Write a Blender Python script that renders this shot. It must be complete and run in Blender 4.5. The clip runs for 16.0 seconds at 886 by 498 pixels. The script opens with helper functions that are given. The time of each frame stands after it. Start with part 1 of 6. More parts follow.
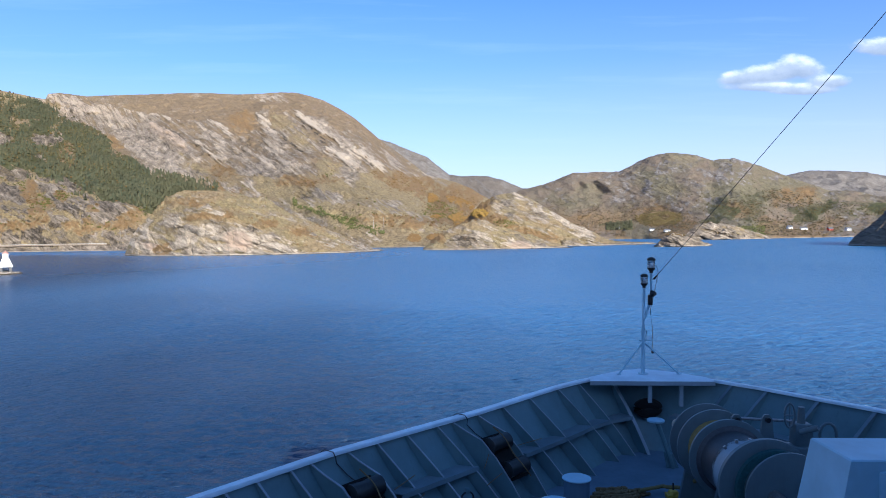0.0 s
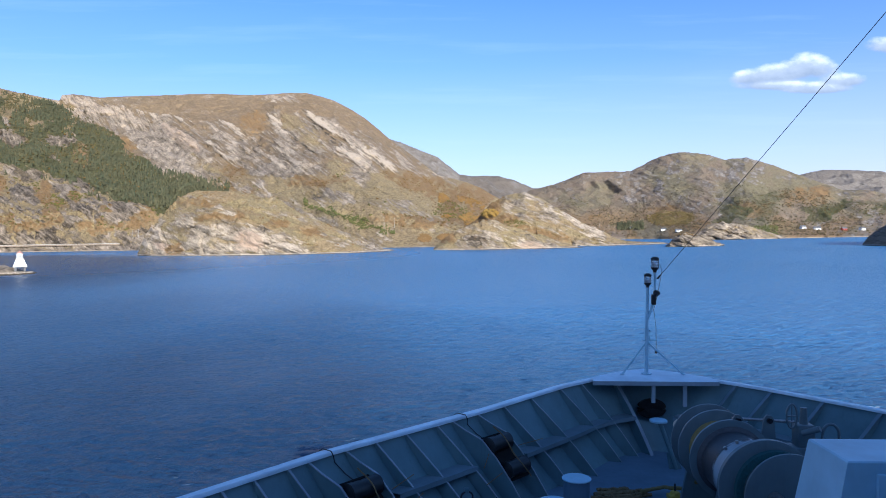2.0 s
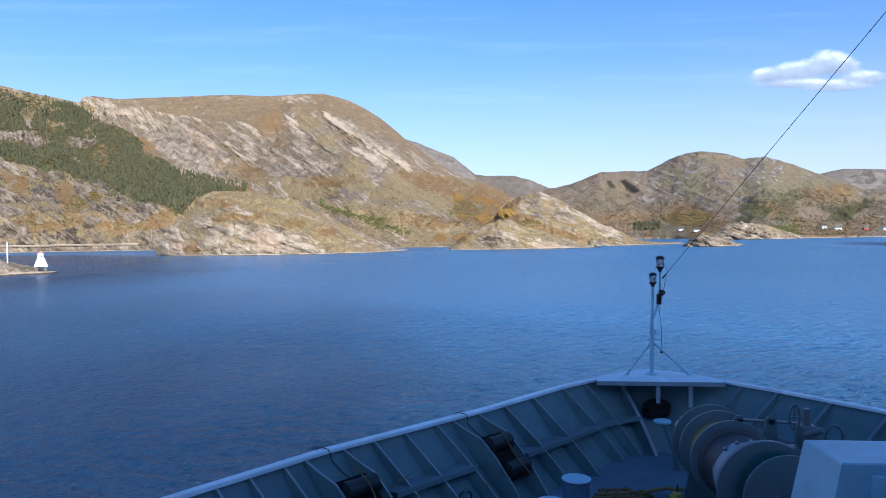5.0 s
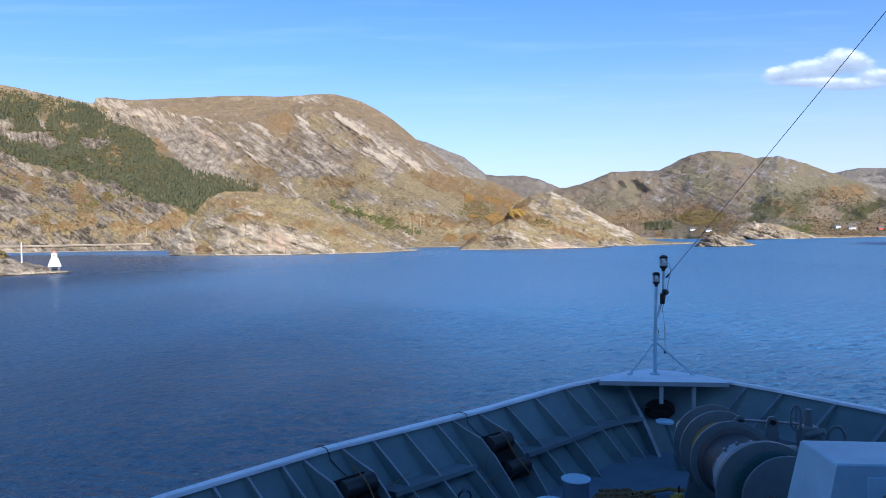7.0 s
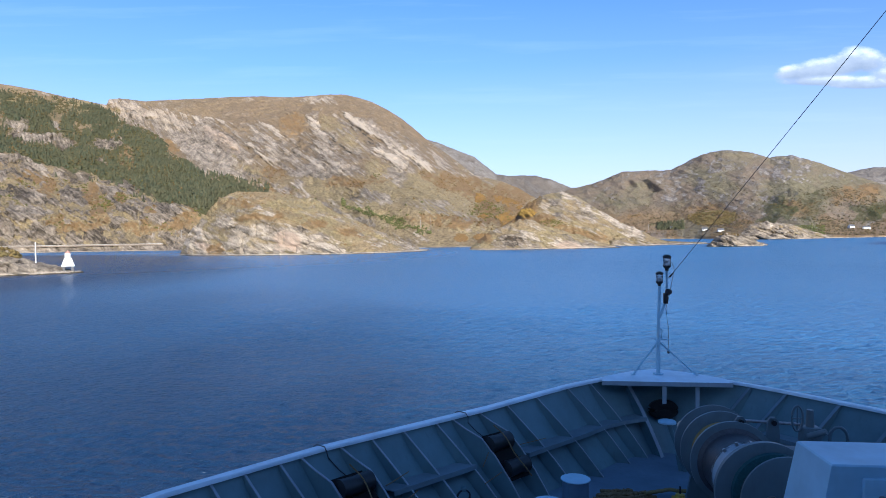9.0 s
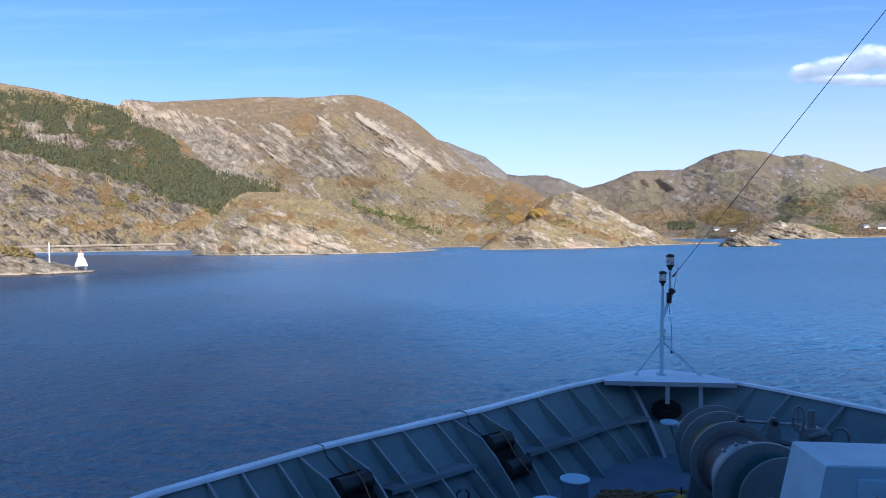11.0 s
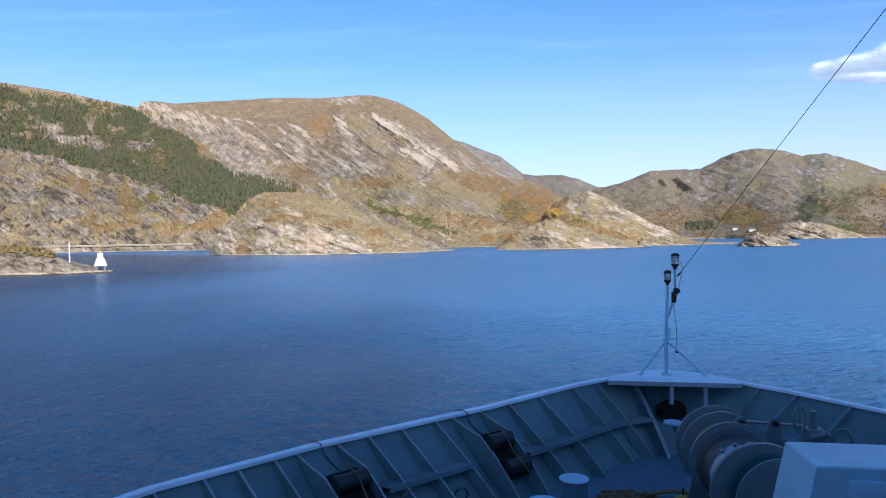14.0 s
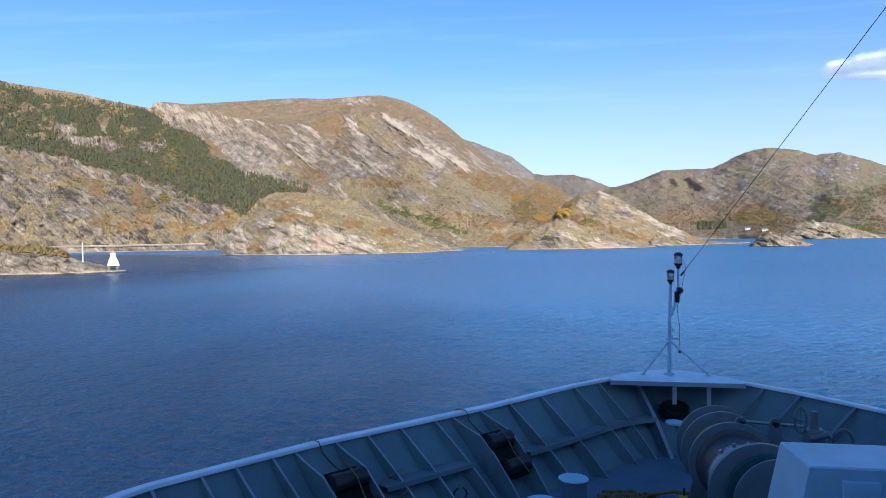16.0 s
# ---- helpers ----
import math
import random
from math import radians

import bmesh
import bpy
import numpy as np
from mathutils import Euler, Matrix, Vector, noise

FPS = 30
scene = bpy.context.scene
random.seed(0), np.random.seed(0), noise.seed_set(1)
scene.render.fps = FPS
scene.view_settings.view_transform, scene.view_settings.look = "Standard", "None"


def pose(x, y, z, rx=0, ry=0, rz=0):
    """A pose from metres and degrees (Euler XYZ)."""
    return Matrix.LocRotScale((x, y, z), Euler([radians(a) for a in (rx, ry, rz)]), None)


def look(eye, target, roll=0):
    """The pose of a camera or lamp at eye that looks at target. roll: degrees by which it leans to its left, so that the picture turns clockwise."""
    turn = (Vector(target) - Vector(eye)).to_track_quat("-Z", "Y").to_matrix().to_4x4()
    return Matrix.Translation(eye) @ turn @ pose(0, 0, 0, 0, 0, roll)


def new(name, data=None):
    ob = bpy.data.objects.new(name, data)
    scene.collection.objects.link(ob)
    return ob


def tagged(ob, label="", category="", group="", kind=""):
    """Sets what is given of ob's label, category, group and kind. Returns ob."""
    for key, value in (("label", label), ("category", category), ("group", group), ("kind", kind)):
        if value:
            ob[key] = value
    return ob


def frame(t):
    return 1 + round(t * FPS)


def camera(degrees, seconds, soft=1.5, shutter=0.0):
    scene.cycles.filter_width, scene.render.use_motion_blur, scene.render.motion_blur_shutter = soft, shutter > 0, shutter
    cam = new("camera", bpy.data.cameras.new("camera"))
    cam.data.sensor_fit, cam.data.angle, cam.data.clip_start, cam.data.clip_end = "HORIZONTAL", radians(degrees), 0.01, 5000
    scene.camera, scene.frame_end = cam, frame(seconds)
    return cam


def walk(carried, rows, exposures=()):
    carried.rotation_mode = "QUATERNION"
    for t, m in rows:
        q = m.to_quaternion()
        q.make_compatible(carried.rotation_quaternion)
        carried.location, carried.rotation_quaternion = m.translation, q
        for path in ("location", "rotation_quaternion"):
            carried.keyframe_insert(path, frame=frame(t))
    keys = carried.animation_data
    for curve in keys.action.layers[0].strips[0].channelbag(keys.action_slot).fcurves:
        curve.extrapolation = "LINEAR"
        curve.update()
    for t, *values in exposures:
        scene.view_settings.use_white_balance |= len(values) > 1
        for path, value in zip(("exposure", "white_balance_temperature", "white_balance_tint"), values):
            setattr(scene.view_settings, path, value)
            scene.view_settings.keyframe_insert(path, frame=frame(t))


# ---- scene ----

# the camera: it stands high on the port side of a ship and swings slowly to port
EYE = 15.0
SHIP = pose(0, 0, EYE, 0, 1.0, 0)            # the ship heels one degree to starboard
TURN, SWAY = 3.55, (0.268, 0.016, -0.021)     # half the swing in degrees; metres of drift for each degree
cam = camera(66.0, 16.0, 0.92)
ROWS = []
for i in range(17):
    a = TURN * (i - 8) / 8
    ROWS.append((float(i), SHIP @ pose(SWAY[0] * a, SWAY[1] * a, SWAY[2] * a, 90 - 0.95, 0.015 * a, a)))
walk(cam, ROWS, [(0.0, 0.58, 4800, 7), (16.0, 0.58, 4800, 7)])

# ---- light ----
SUN_UP, SUN_RIGHT = 25.0, 18.0               # degrees above the horizon; degrees right of straight astern
sun_dir = Vector((math.sin(radians(SUN_RIGHT)) * math.cos(radians(SUN_UP)), -math.cos(radians(SUN_RIGHT)) * math.cos(radians(SUN_UP)), math.sin(radians(SUN_UP))))
sun = new("sun", bpy.data.lights.new("sun", "SUN"))
sun.data.energy, sun.data.angle, sun.data.color = 6.4, radians(0.5), (1.0, 0.768, 0.49)
sun.matrix_world = look(sun_dir * 100, (0, 0, 0))


# ---- material helpers ----
def material(name):
    m = bpy.data.materials.new(name)
    m.use_nodes = True
    nt = m.node_tree
    return m, nt, nt.nodes["Principled BSDF"]


def node(nt, kind, **values):
    n = nt.nodes.new(kind)
    for key, value in values.items():
        n.inputs[key.replace("_", " ")].default_value = value
    return n


def noise_of(nt, scale, detail=6.0, rough=0.6, stretch=None, dist=0.0):
    tc = nt.nodes.new("ShaderNodeTexCoord")
    n = node(nt, "ShaderNodeTexNoise", Scale=scale, Detail=detail, Roughness=rough, Distortion=dist)
    if stretch:
        mp = nt.nodes.new("ShaderNodeMapping")
        mp.inputs["Scale"].default_value = stretch[:3]
        if len(stretch) > 3:
            mp.inputs["Rotation"].default_value = [radians(v) for v in stretch[3:]]
        nt.links.new(tc.outputs["Object"], mp.inputs["Vector"])
        nt.links.new(mp.outputs["Vector"], n.inputs["Vector"])
    else:
        nt.links.new(tc.outputs["Object"], n.inputs["Vector"])
    return n.outputs["Fac"]


def ramp(nt, fac, *stops):
    r = nt.nodes.new("ShaderNodeValToRGB")
    els = r.color_ramp.elements
    while len(els) < len(stops):
        els.new(0.5)
    for el, (p, c) in zip(els, stops):
        el.position, el.color = p, (*c, 1) if len(c) == 3 else c
    nt.links.new(fac, r.inputs["Fac"])
    return r.outputs["Color"]


def mix(nt, fac, a, b, how="MIX"):
    m = nt.nodes.new("ShaderNodeMix")
    m.data_type, m.blend_type = "RGBA", how
    for sock, val in ((m.inputs[0], fac), (m.inputs[6], a), (m.inputs[7], b)):
        if isinstance(val, (int, float)):
            sock.default_value = val
        elif isinstance(val, tuple):
            sock.default_value = (*val, 1)
        else:
            nt.links.new(val, sock)
    return m.outputs[2]


def calc(nt, op, a, b=0.0, c=0.0):
    m = nt.nodes.new("ShaderNodeMath")
    m.operation = op
    for sock, val in zip(m.inputs, (a, b, c)):
        if isinstance(val, (int, float)):
            sock.default_value = val
        else:
            nt.links.new(val, sock)
    return m.outputs[0]


def bump(nt, bsdf, height, strength, distance):
    b = node(nt, "ShaderNodeBump", Strength=strength, Distance=distance)
    nt.links.new(height, b.inputs["Height"])
    nt.links.new(b.outputs["Normal"], bsdf.inputs["Normal"])


def painted(name, colour, rough=0.45, wear=(0.12, 0.07, 0.04), worn=0.5, scale=3.0):
    """Ship's paint: faded in clouds, with streaks of dirt and a few chips."""
    m, nt, b = material(name)
    big = noise_of(nt, scale * 0.4, 4)
    fine = noise_of(nt, scale * 14, 5, 0.7)
    streak = noise_of(nt, scale, 5, 0.6, (3.0, 3.0, 0.5))
    dark = tuple(v * 0.72 for v in colour)
    c = mix(nt, ramp(nt, big, (0.3, (0, 0, 0)), (0.7, (1, 1, 1))), dark, colour)
    c = mix(nt, ramp(nt, streak, (0.55, (0, 0, 0)), (0.8, (worn, worn, worn))), c, tuple(v * 0.55 for v in colour))
    c = mix(nt, ramp(nt, fine, (0.66, (0, 0, 0)), (0.74, (worn, worn, worn))), c, wear)
    nt.links.new(c, b.inputs["Base Color"])
    b.inputs["Roughness"].default_value = rough
    bump(nt, b, noise_of(nt, scale * 2, 4), 0.25, 0.01)
    return m


def plain(name, colour, rough=0.6, metal=0.0, scale=20.0, spread=0.35):
    m, nt, b = material(name)
    n = noise_of(nt, scale, 6, 0.65)
    c = ramp(nt, n, (0.3, tuple(v * (1 - spread) for v in colour)), (0.7, tuple(min(1, v * (1 + spread * 0.4)) for v in colour)))
    nt.links.new(c, b.inputs["Base Color"])
    b.inputs["Roughness"].default_value, b.inputs["Metallic"].default_value = rough, metal
    bump(nt, b, n, 0.2, 0.01)
    return m


# ---- sky ----
def build_sky():
    w = bpy.data.worlds.new("sky")
    scene.world = w
    w.use_nodes = True
    nt = w.node_tree
    bg = nt.nodes["Background"]
    sky = nt.nodes.new("ShaderNodeTexSky")
    sky.sky_type, sky.sun_disc = "NISHITA", False
    sky.sun_elevation, sky.sun_rotation = radians(SUN_UP), math.atan2(sun_dir.x, sun_dir.y)
    sky.air_density, sky.dust_density, sky.ozone_density = 1.0, 0.6, 4.5
    tc = nt.nodes.new("ShaderNodeTexCoord")
    # fair-weather clouds: flat-based heaps with a torn outline, and thin streaks high up
    sep = nt.nodes.new("ShaderNodeSeparateXYZ")
    nt.links.new(tc.outputs["Generated"], sep.inputs[0])
    u = calc(nt, "DIVIDE", sep.outputs[0], calc(nt, "MAXIMUM", sep.outputs[1], 0.05))
    e = calc(nt, "DIVIDE", sep.outputs[2], calc(nt, "MAXIMUM", sep.outputs[1], 0.05))
    comb = nt.nodes.new("ShaderNodeCombineXYZ")
    nt.links.new(u, comb.inputs[0])
    nt.links.new(calc(nt, "MULTIPLY", e, 1.6), comb.inputs[1])
    n = node(nt, "ShaderNodeTexNoise", Scale=16.0, Detail=7.0, Roughness=0.55)
    nt.links.new(comb.outputs[0], n.inputs["Vector"])
    ahead = calc(nt, "GREATER_THAN", sep.outputs[1], 0.1)
    weight, lit = None, None
    for cu, ce, ru, re in ((0.5089, 0.2279, 0.0330, 0.0164), (0.5502, 0.2337, 0.0462, 0.0197), (0.5998, 0.2427, 0.0478, 0.0255), (0.6541, 0.2237, 0.0412, 0.0148), (0.6111, 0.2125, 0.0650, 0.0120), (0.5534, 0.2172, 0.0742, 0.0099), (0.7517, 0.2762, 0.0742, 0.0213)):
        du = calc(nt, "DIVIDE", calc(nt, "SUBTRACT", u, cu), ru)
        de = calc(nt, "DIVIDE", calc(nt, "SUBTRACT", e, ce), re)
        low_side = calc(nt, "MULTIPLY", calc(nt, "MINIMUM", de, 0.0), 0.6)
        flat = calc(nt, "ADD", de, low_side)
        one = calc(nt, "SUBTRACT", 1.0, calc(nt, "ADD", calc(nt, "MULTIPLY", du, du), calc(nt, "MULTIPLY", flat, flat)))
        w = calc(nt, "POWER", 20.0, calc(nt, "MAXIMUM", one, -3.0))
        weight = w if weight is None else calc(nt, "ADD", weight, w)
        up = calc(nt, "MULTIPLY", w, de)
        lit = up if lit is None else calc(nt, "ADD", lit, up)
    puff = node(nt, "ShaderNodeTexNoise", Scale=46.0, Detail=5.0, Roughness=0.6)
    nt.links.new(comb.outputs[0], puff.inputs["Vector"])
    ragged = calc(nt, "ADD", calc(nt, "MULTIPLY", calc(nt, "SUBTRACT", n.outputs["Fac"], 0.5), 1.5), calc(nt, "MULTIPLY", calc(nt, "SUBTRACT", puff.outputs["Fac"], 0.5), 1.3))
    mask = nt.nodes.new("ShaderNodeMapRange")
    mask.interpolation_type = "SMOOTHSTEP"
    nt.links.new(calc(nt, "ADD", calc(nt, "MULTIPLY", calc(nt, "LOGARITHM", weight, 20.0), 1.45), ragged), mask.inputs[0])
    mask.inputs[1].default_value, mask.inputs[2].default_value = 0.0, 1.15
    tall = calc(nt, "ADD", calc(nt, "DIVIDE", lit, weight), calc(nt, "MULTIPLY", ragged, 0.65))
    white = ramp(nt, calc(nt, "MULTIPLY_ADD", tall, 0.5, 0.5), (0.30, (3.2, 3.3, 3.6)), (0.60, (4.6, 4.5, 4.55)), (0.85, (7.8, 7.1, 6.35)))
    cirrus = node(nt, "ShaderNodeTexNoise", Scale=3.0, Detail=5.0, Roughness=0.6)
    mp = nt.nodes.new("ShaderNodeMapping")
    mp.inputs["Scale"].default_value = (0.8, 7.0, 1.0)
    mp.inputs["Rotation"].default_value = (0, 0, radians(6))
    nt.links.new(comb.outputs[0], mp.inputs["Vector"])
    nt.links.new(mp.outputs[0], cirrus.inputs["Vector"])
    thin = ramp(nt, cirrus.outputs["Fac"], (0.52, (0, 0, 0)), (0.85, (0.16, 0.16, 0.16)))
    c = mix(nt, 1.0, sky.outputs[0], (1.045, 0.98, 0.975), "MULTIPLY")
    c = mix(nt, calc(nt, "MULTIPLY", thin, ahead), c, (6.2, 6.8, 7.6))
    low = ramp(nt, sep.outputs[2], (0.0, (0.60, 0.60, 0.60)), (0.07, (0.47, 0.47, 0.47)), (0.15, (0.27, 0.27, 0.27)), (0.24, (0.07, 0.07, 0.07)), (0.34, (0, 0, 0)))
    c = mix(nt, low, c, (7.5, 5.5, 4.9))
    c = mix(nt, calc(nt, "MULTIPLY", mask.outputs[0], ahead), c, white)
    nt.links.new(c, bg.inputs["Color"])
    bg.inputs["Strength"].default_value = 0.108


build_sky()


# ---- materials ----
def land_material(name, rock, heath, grass, grain=1.0, drawn=0.2, edge=0.5):
    """Bare rock (dark, middle, pale, warm), heath (two browns), grass, wood floor and autumn scrub,
    laid out by the attributes cover (rock, woods, scrub) and growth (grass, how pale the rock is, how warm)."""
    m, nt, b = material(name)

    def three(title):
        a = nt.nodes.new("ShaderNodeAttribute")
        a.attribute_name = title
        s = nt.nodes.new("ShaderNodeSeparateColor")
        nt.links.new(a.outputs["Color"], s.inputs[0])
        return s.outputs
    bare, woods, scrub = three("cover")
    green, tone, warm = three("growth")
    tc = nt.nodes.new("ShaderNodeTexCoord")
    xyz = nt.nodes.new("ShaderNodeSeparateXYZ")
    nt.links.new(tc.outputs["Object"], xyz.inputs[0])
    # beds dip to the right: fine across the dip, drawn out along it
    across = calc(nt, "ADD", xyz.outputs[2], calc(nt, "MULTIPLY", xyz.outputs[0], 0.72))
    along = calc(nt, "SUBTRACT", xyz.outputs[0], calc(nt, "MULTIPLY", xyz.outputs[2], 0.72))
    bedding = nt.nodes.new("ShaderNodeCombineXYZ")
    nt.links.new(calc(nt, "MULTIPLY", along, drawn), bedding.inputs[0])
    nt.links.new(across, bedding.inputs[1])
    nt.links.new(calc(nt, "MULTIPLY", xyz.outputs[1], 0.2), bedding.inputs[2])

    def bedded(scale, detail, rough, dist):
        n = node(nt, "ShaderNodeTexNoise", Scale=scale * grain, Detail=detail, Roughness=rough, Distortion=dist)
        nt.links.new(bedding.outputs[0], n.inputs["Vector"])
        return n.outputs["Fac"]
    lines, cracks = bedded(0.10, 6.0, 0.65, 0.5), bedded(0.42, 5.0, 0.7, 0.4)
    fine = noise_of(nt, 0.20 * grain, 6, 0.7)
    mid = noise_of(nt, 0.03 * grain, 6, 0.65)
    speck = noise_of(nt, 0.55 * grain, 4, 0.65)
    # rock
    shade = calc(nt, "ADD", tone, calc(nt, "MULTIPLY", calc(nt, "SUBTRACT", lines, 0.5), 0.75))
    shade = calc(nt, "ADD", shade, calc(nt, "MULTIPLY", calc(nt, "SUBTRACT", cracks, 0.5), 0.85))
    seam = calc(nt, "ABSOLUTE", calc(nt, "SUBTRACT", bedded(0.13, 4.0, 0.55, 0.3), 0.5))
    shade = calc(nt, "SUBTRACT", shade, ramp(nt, seam, (0.0, (0.20, 0.20, 0.20)), (0.035, (0, 0, 0))))
    stone = ramp(nt, shade, (0.08, tuple(v * 0.35 for v in rock[0])), (0.28, rock[0]), (0.52, rock[1]), (0.82, rock[2]))
    stone = mix(nt, warm, stone, mix(nt, shade, rock[1], rock[3]))
    stone = mix(nt, ramp(nt, speck, (0.55, (0, 0, 0)), (0.70, (0.75, 0.75, 0.75))), stone, mix(nt, 0.35, tuple(v * 0.6 for v in rock[0]), grass))
    # heath and grass
    brown = mix(nt, ramp(nt, mid, (0.35, (0, 0, 0)), (0.65, (1, 1, 1))), heath[0], heath[1])
    sward = mix(nt, ramp(nt, fine, (0.35, (0, 0, 0)), (0.65, (1, 1, 1))), tuple(v * 0.72 for v in grass), grass)
    cover = mix(nt, calc(nt, "MULTIPLY", green, 0.9), brown, sward)
    cover = mix(nt, ramp(nt, fine, (0.36, (0.65, 0.65, 0.65)), (0.53, (0, 0, 0))), cover, tuple(v * 0.48 for v in heath[0]))
    cover = mix(nt, ramp(nt, speck, (0.54, (0, 0, 0)), (0.68, (0.65, 0.65, 0.65))), cover, tuple(v * 0.36 for v in grass))
    cover = mix(nt, ramp(nt, noise_of(nt, 0.085 * grain, 5, 0.65), (0.58, (0, 0, 0)), (0.74, (0.45, 0.45, 0.45))), cover, stone)
    floor = mix(nt, fine, (0.045, 0.055, 0.026), (0.12, 0.11, 0.05))
    rust = mix(nt, ramp(nt, fine, (0.3, (0, 0, 0)), (0.7, (1, 1, 1))), (0.145, 0.099, 0.052), (0.312, 0.202, 0.095))

    def cut(sock, soft=0.2):
        v = calc(nt, "ADD", sock, calc(nt, "MULTIPLY", calc(nt, "SUBTRACT", fine, 0.5), edge))
        v = calc(nt, "ADD", v, calc(nt, "MULTIPLY", calc(nt, "SUBTRACT", cracks, 0.5), edge))
        r = nt.nodes.new("ShaderNodeMapRange")
        r.interpolation_type = "SMOOTHSTEP"
        nt.links.new(v, r.inputs[0])
        r.inputs[1].default_value, r.inputs[2].default_value = 0.47 - soft, 0.47 + soft
        return r.outputs[0]
    c = mix(nt, cut(bare, 0.3), cover, stone)
    c = mix(nt, cut(scrub, 0.3), c, rust)
    c = mix(nt, cut(woods), c, floor)
    tide = calc(nt, "ADD", xyz.outputs[2], calc(nt, "MULTIPLY", fine, 1.6))
    c = mix(nt, ramp(nt, calc(nt, "MULTIPLY", tide, 0.25), (0.42, (0.85, 0.85, 0.85)), (0.62, (0, 0, 0))), c, (0.55, 0.47, 0.38))
    c = mix(nt, ramp(nt, calc(nt, "MULTIPLY", tide, 0.25), (0.29, (0.9, 0.9, 0.9)), (0.37, (0, 0, 0))), c, (0.06, 0.045, 0.02))
    nt.links.new(c, b.inputs["Base Color"])
    b.inputs["Roughness"].default_value = 0.95
    b.inputs["Specular IOR Level"].default_value = 0.15
    bump(nt, b, calc(nt, "ADD", calc(nt, "MULTIPLY", calc(nt, "ADD", fine, cracks), 0.5), calc(nt, "ADD", lines, calc(nt, "MULTIPLY", speck, 0.25))), 1.0, 7.0 / grain)
    return m


MOUNTAIN = land_material("mountain_ground", ((0.160, 0.131, 0.101), (0.295, 0.244, 0.188), (0.50, 0.417, 0.322), (0.53, 0.375, 0.26)), ((0.205, 0.154, 0.099), (0.298, 0.218, 0.132)), (0.385, 0.305, 0.165), edge=0.8)
SHORE = land_material("shore_ground", ((0.17, 0.140, 0.110), (0.305, 0.255, 0.196), (0.53, 0.446, 0.346), (0.51, 0.355, 0.255)), ((0.265, 0.200, 0.114), (0.370, 0.284, 0.162)), (0.345, 0.284, 0.148), 2.2, edge=0.9)
# the hill's colours are greyed for the haze over the distance
HILLSIDE = land_material("hill_ground", ((0.130, 0.114, 0.101), (0.245, 0.216, 0.190), (0.42, 0.372, 0.325), (0.38, 0.30, 0.24)), ((0.222, 0.177, 0.134), (0.280, 0.212, 0.148)), (0.248, 0.220, 0.130), edge=0.9)
FAR = land_material("far_ground", ((0.16, 0.145, 0.132), (0.235, 0.212, 0.192), (0.36, 0.33, 0.30), (0.36, 0.32, 0.28)), ((0.180, 0.155, 0.130), (0.215, 0.182, 0.150)), (0.18, 0.165, 0.12), 0.7)


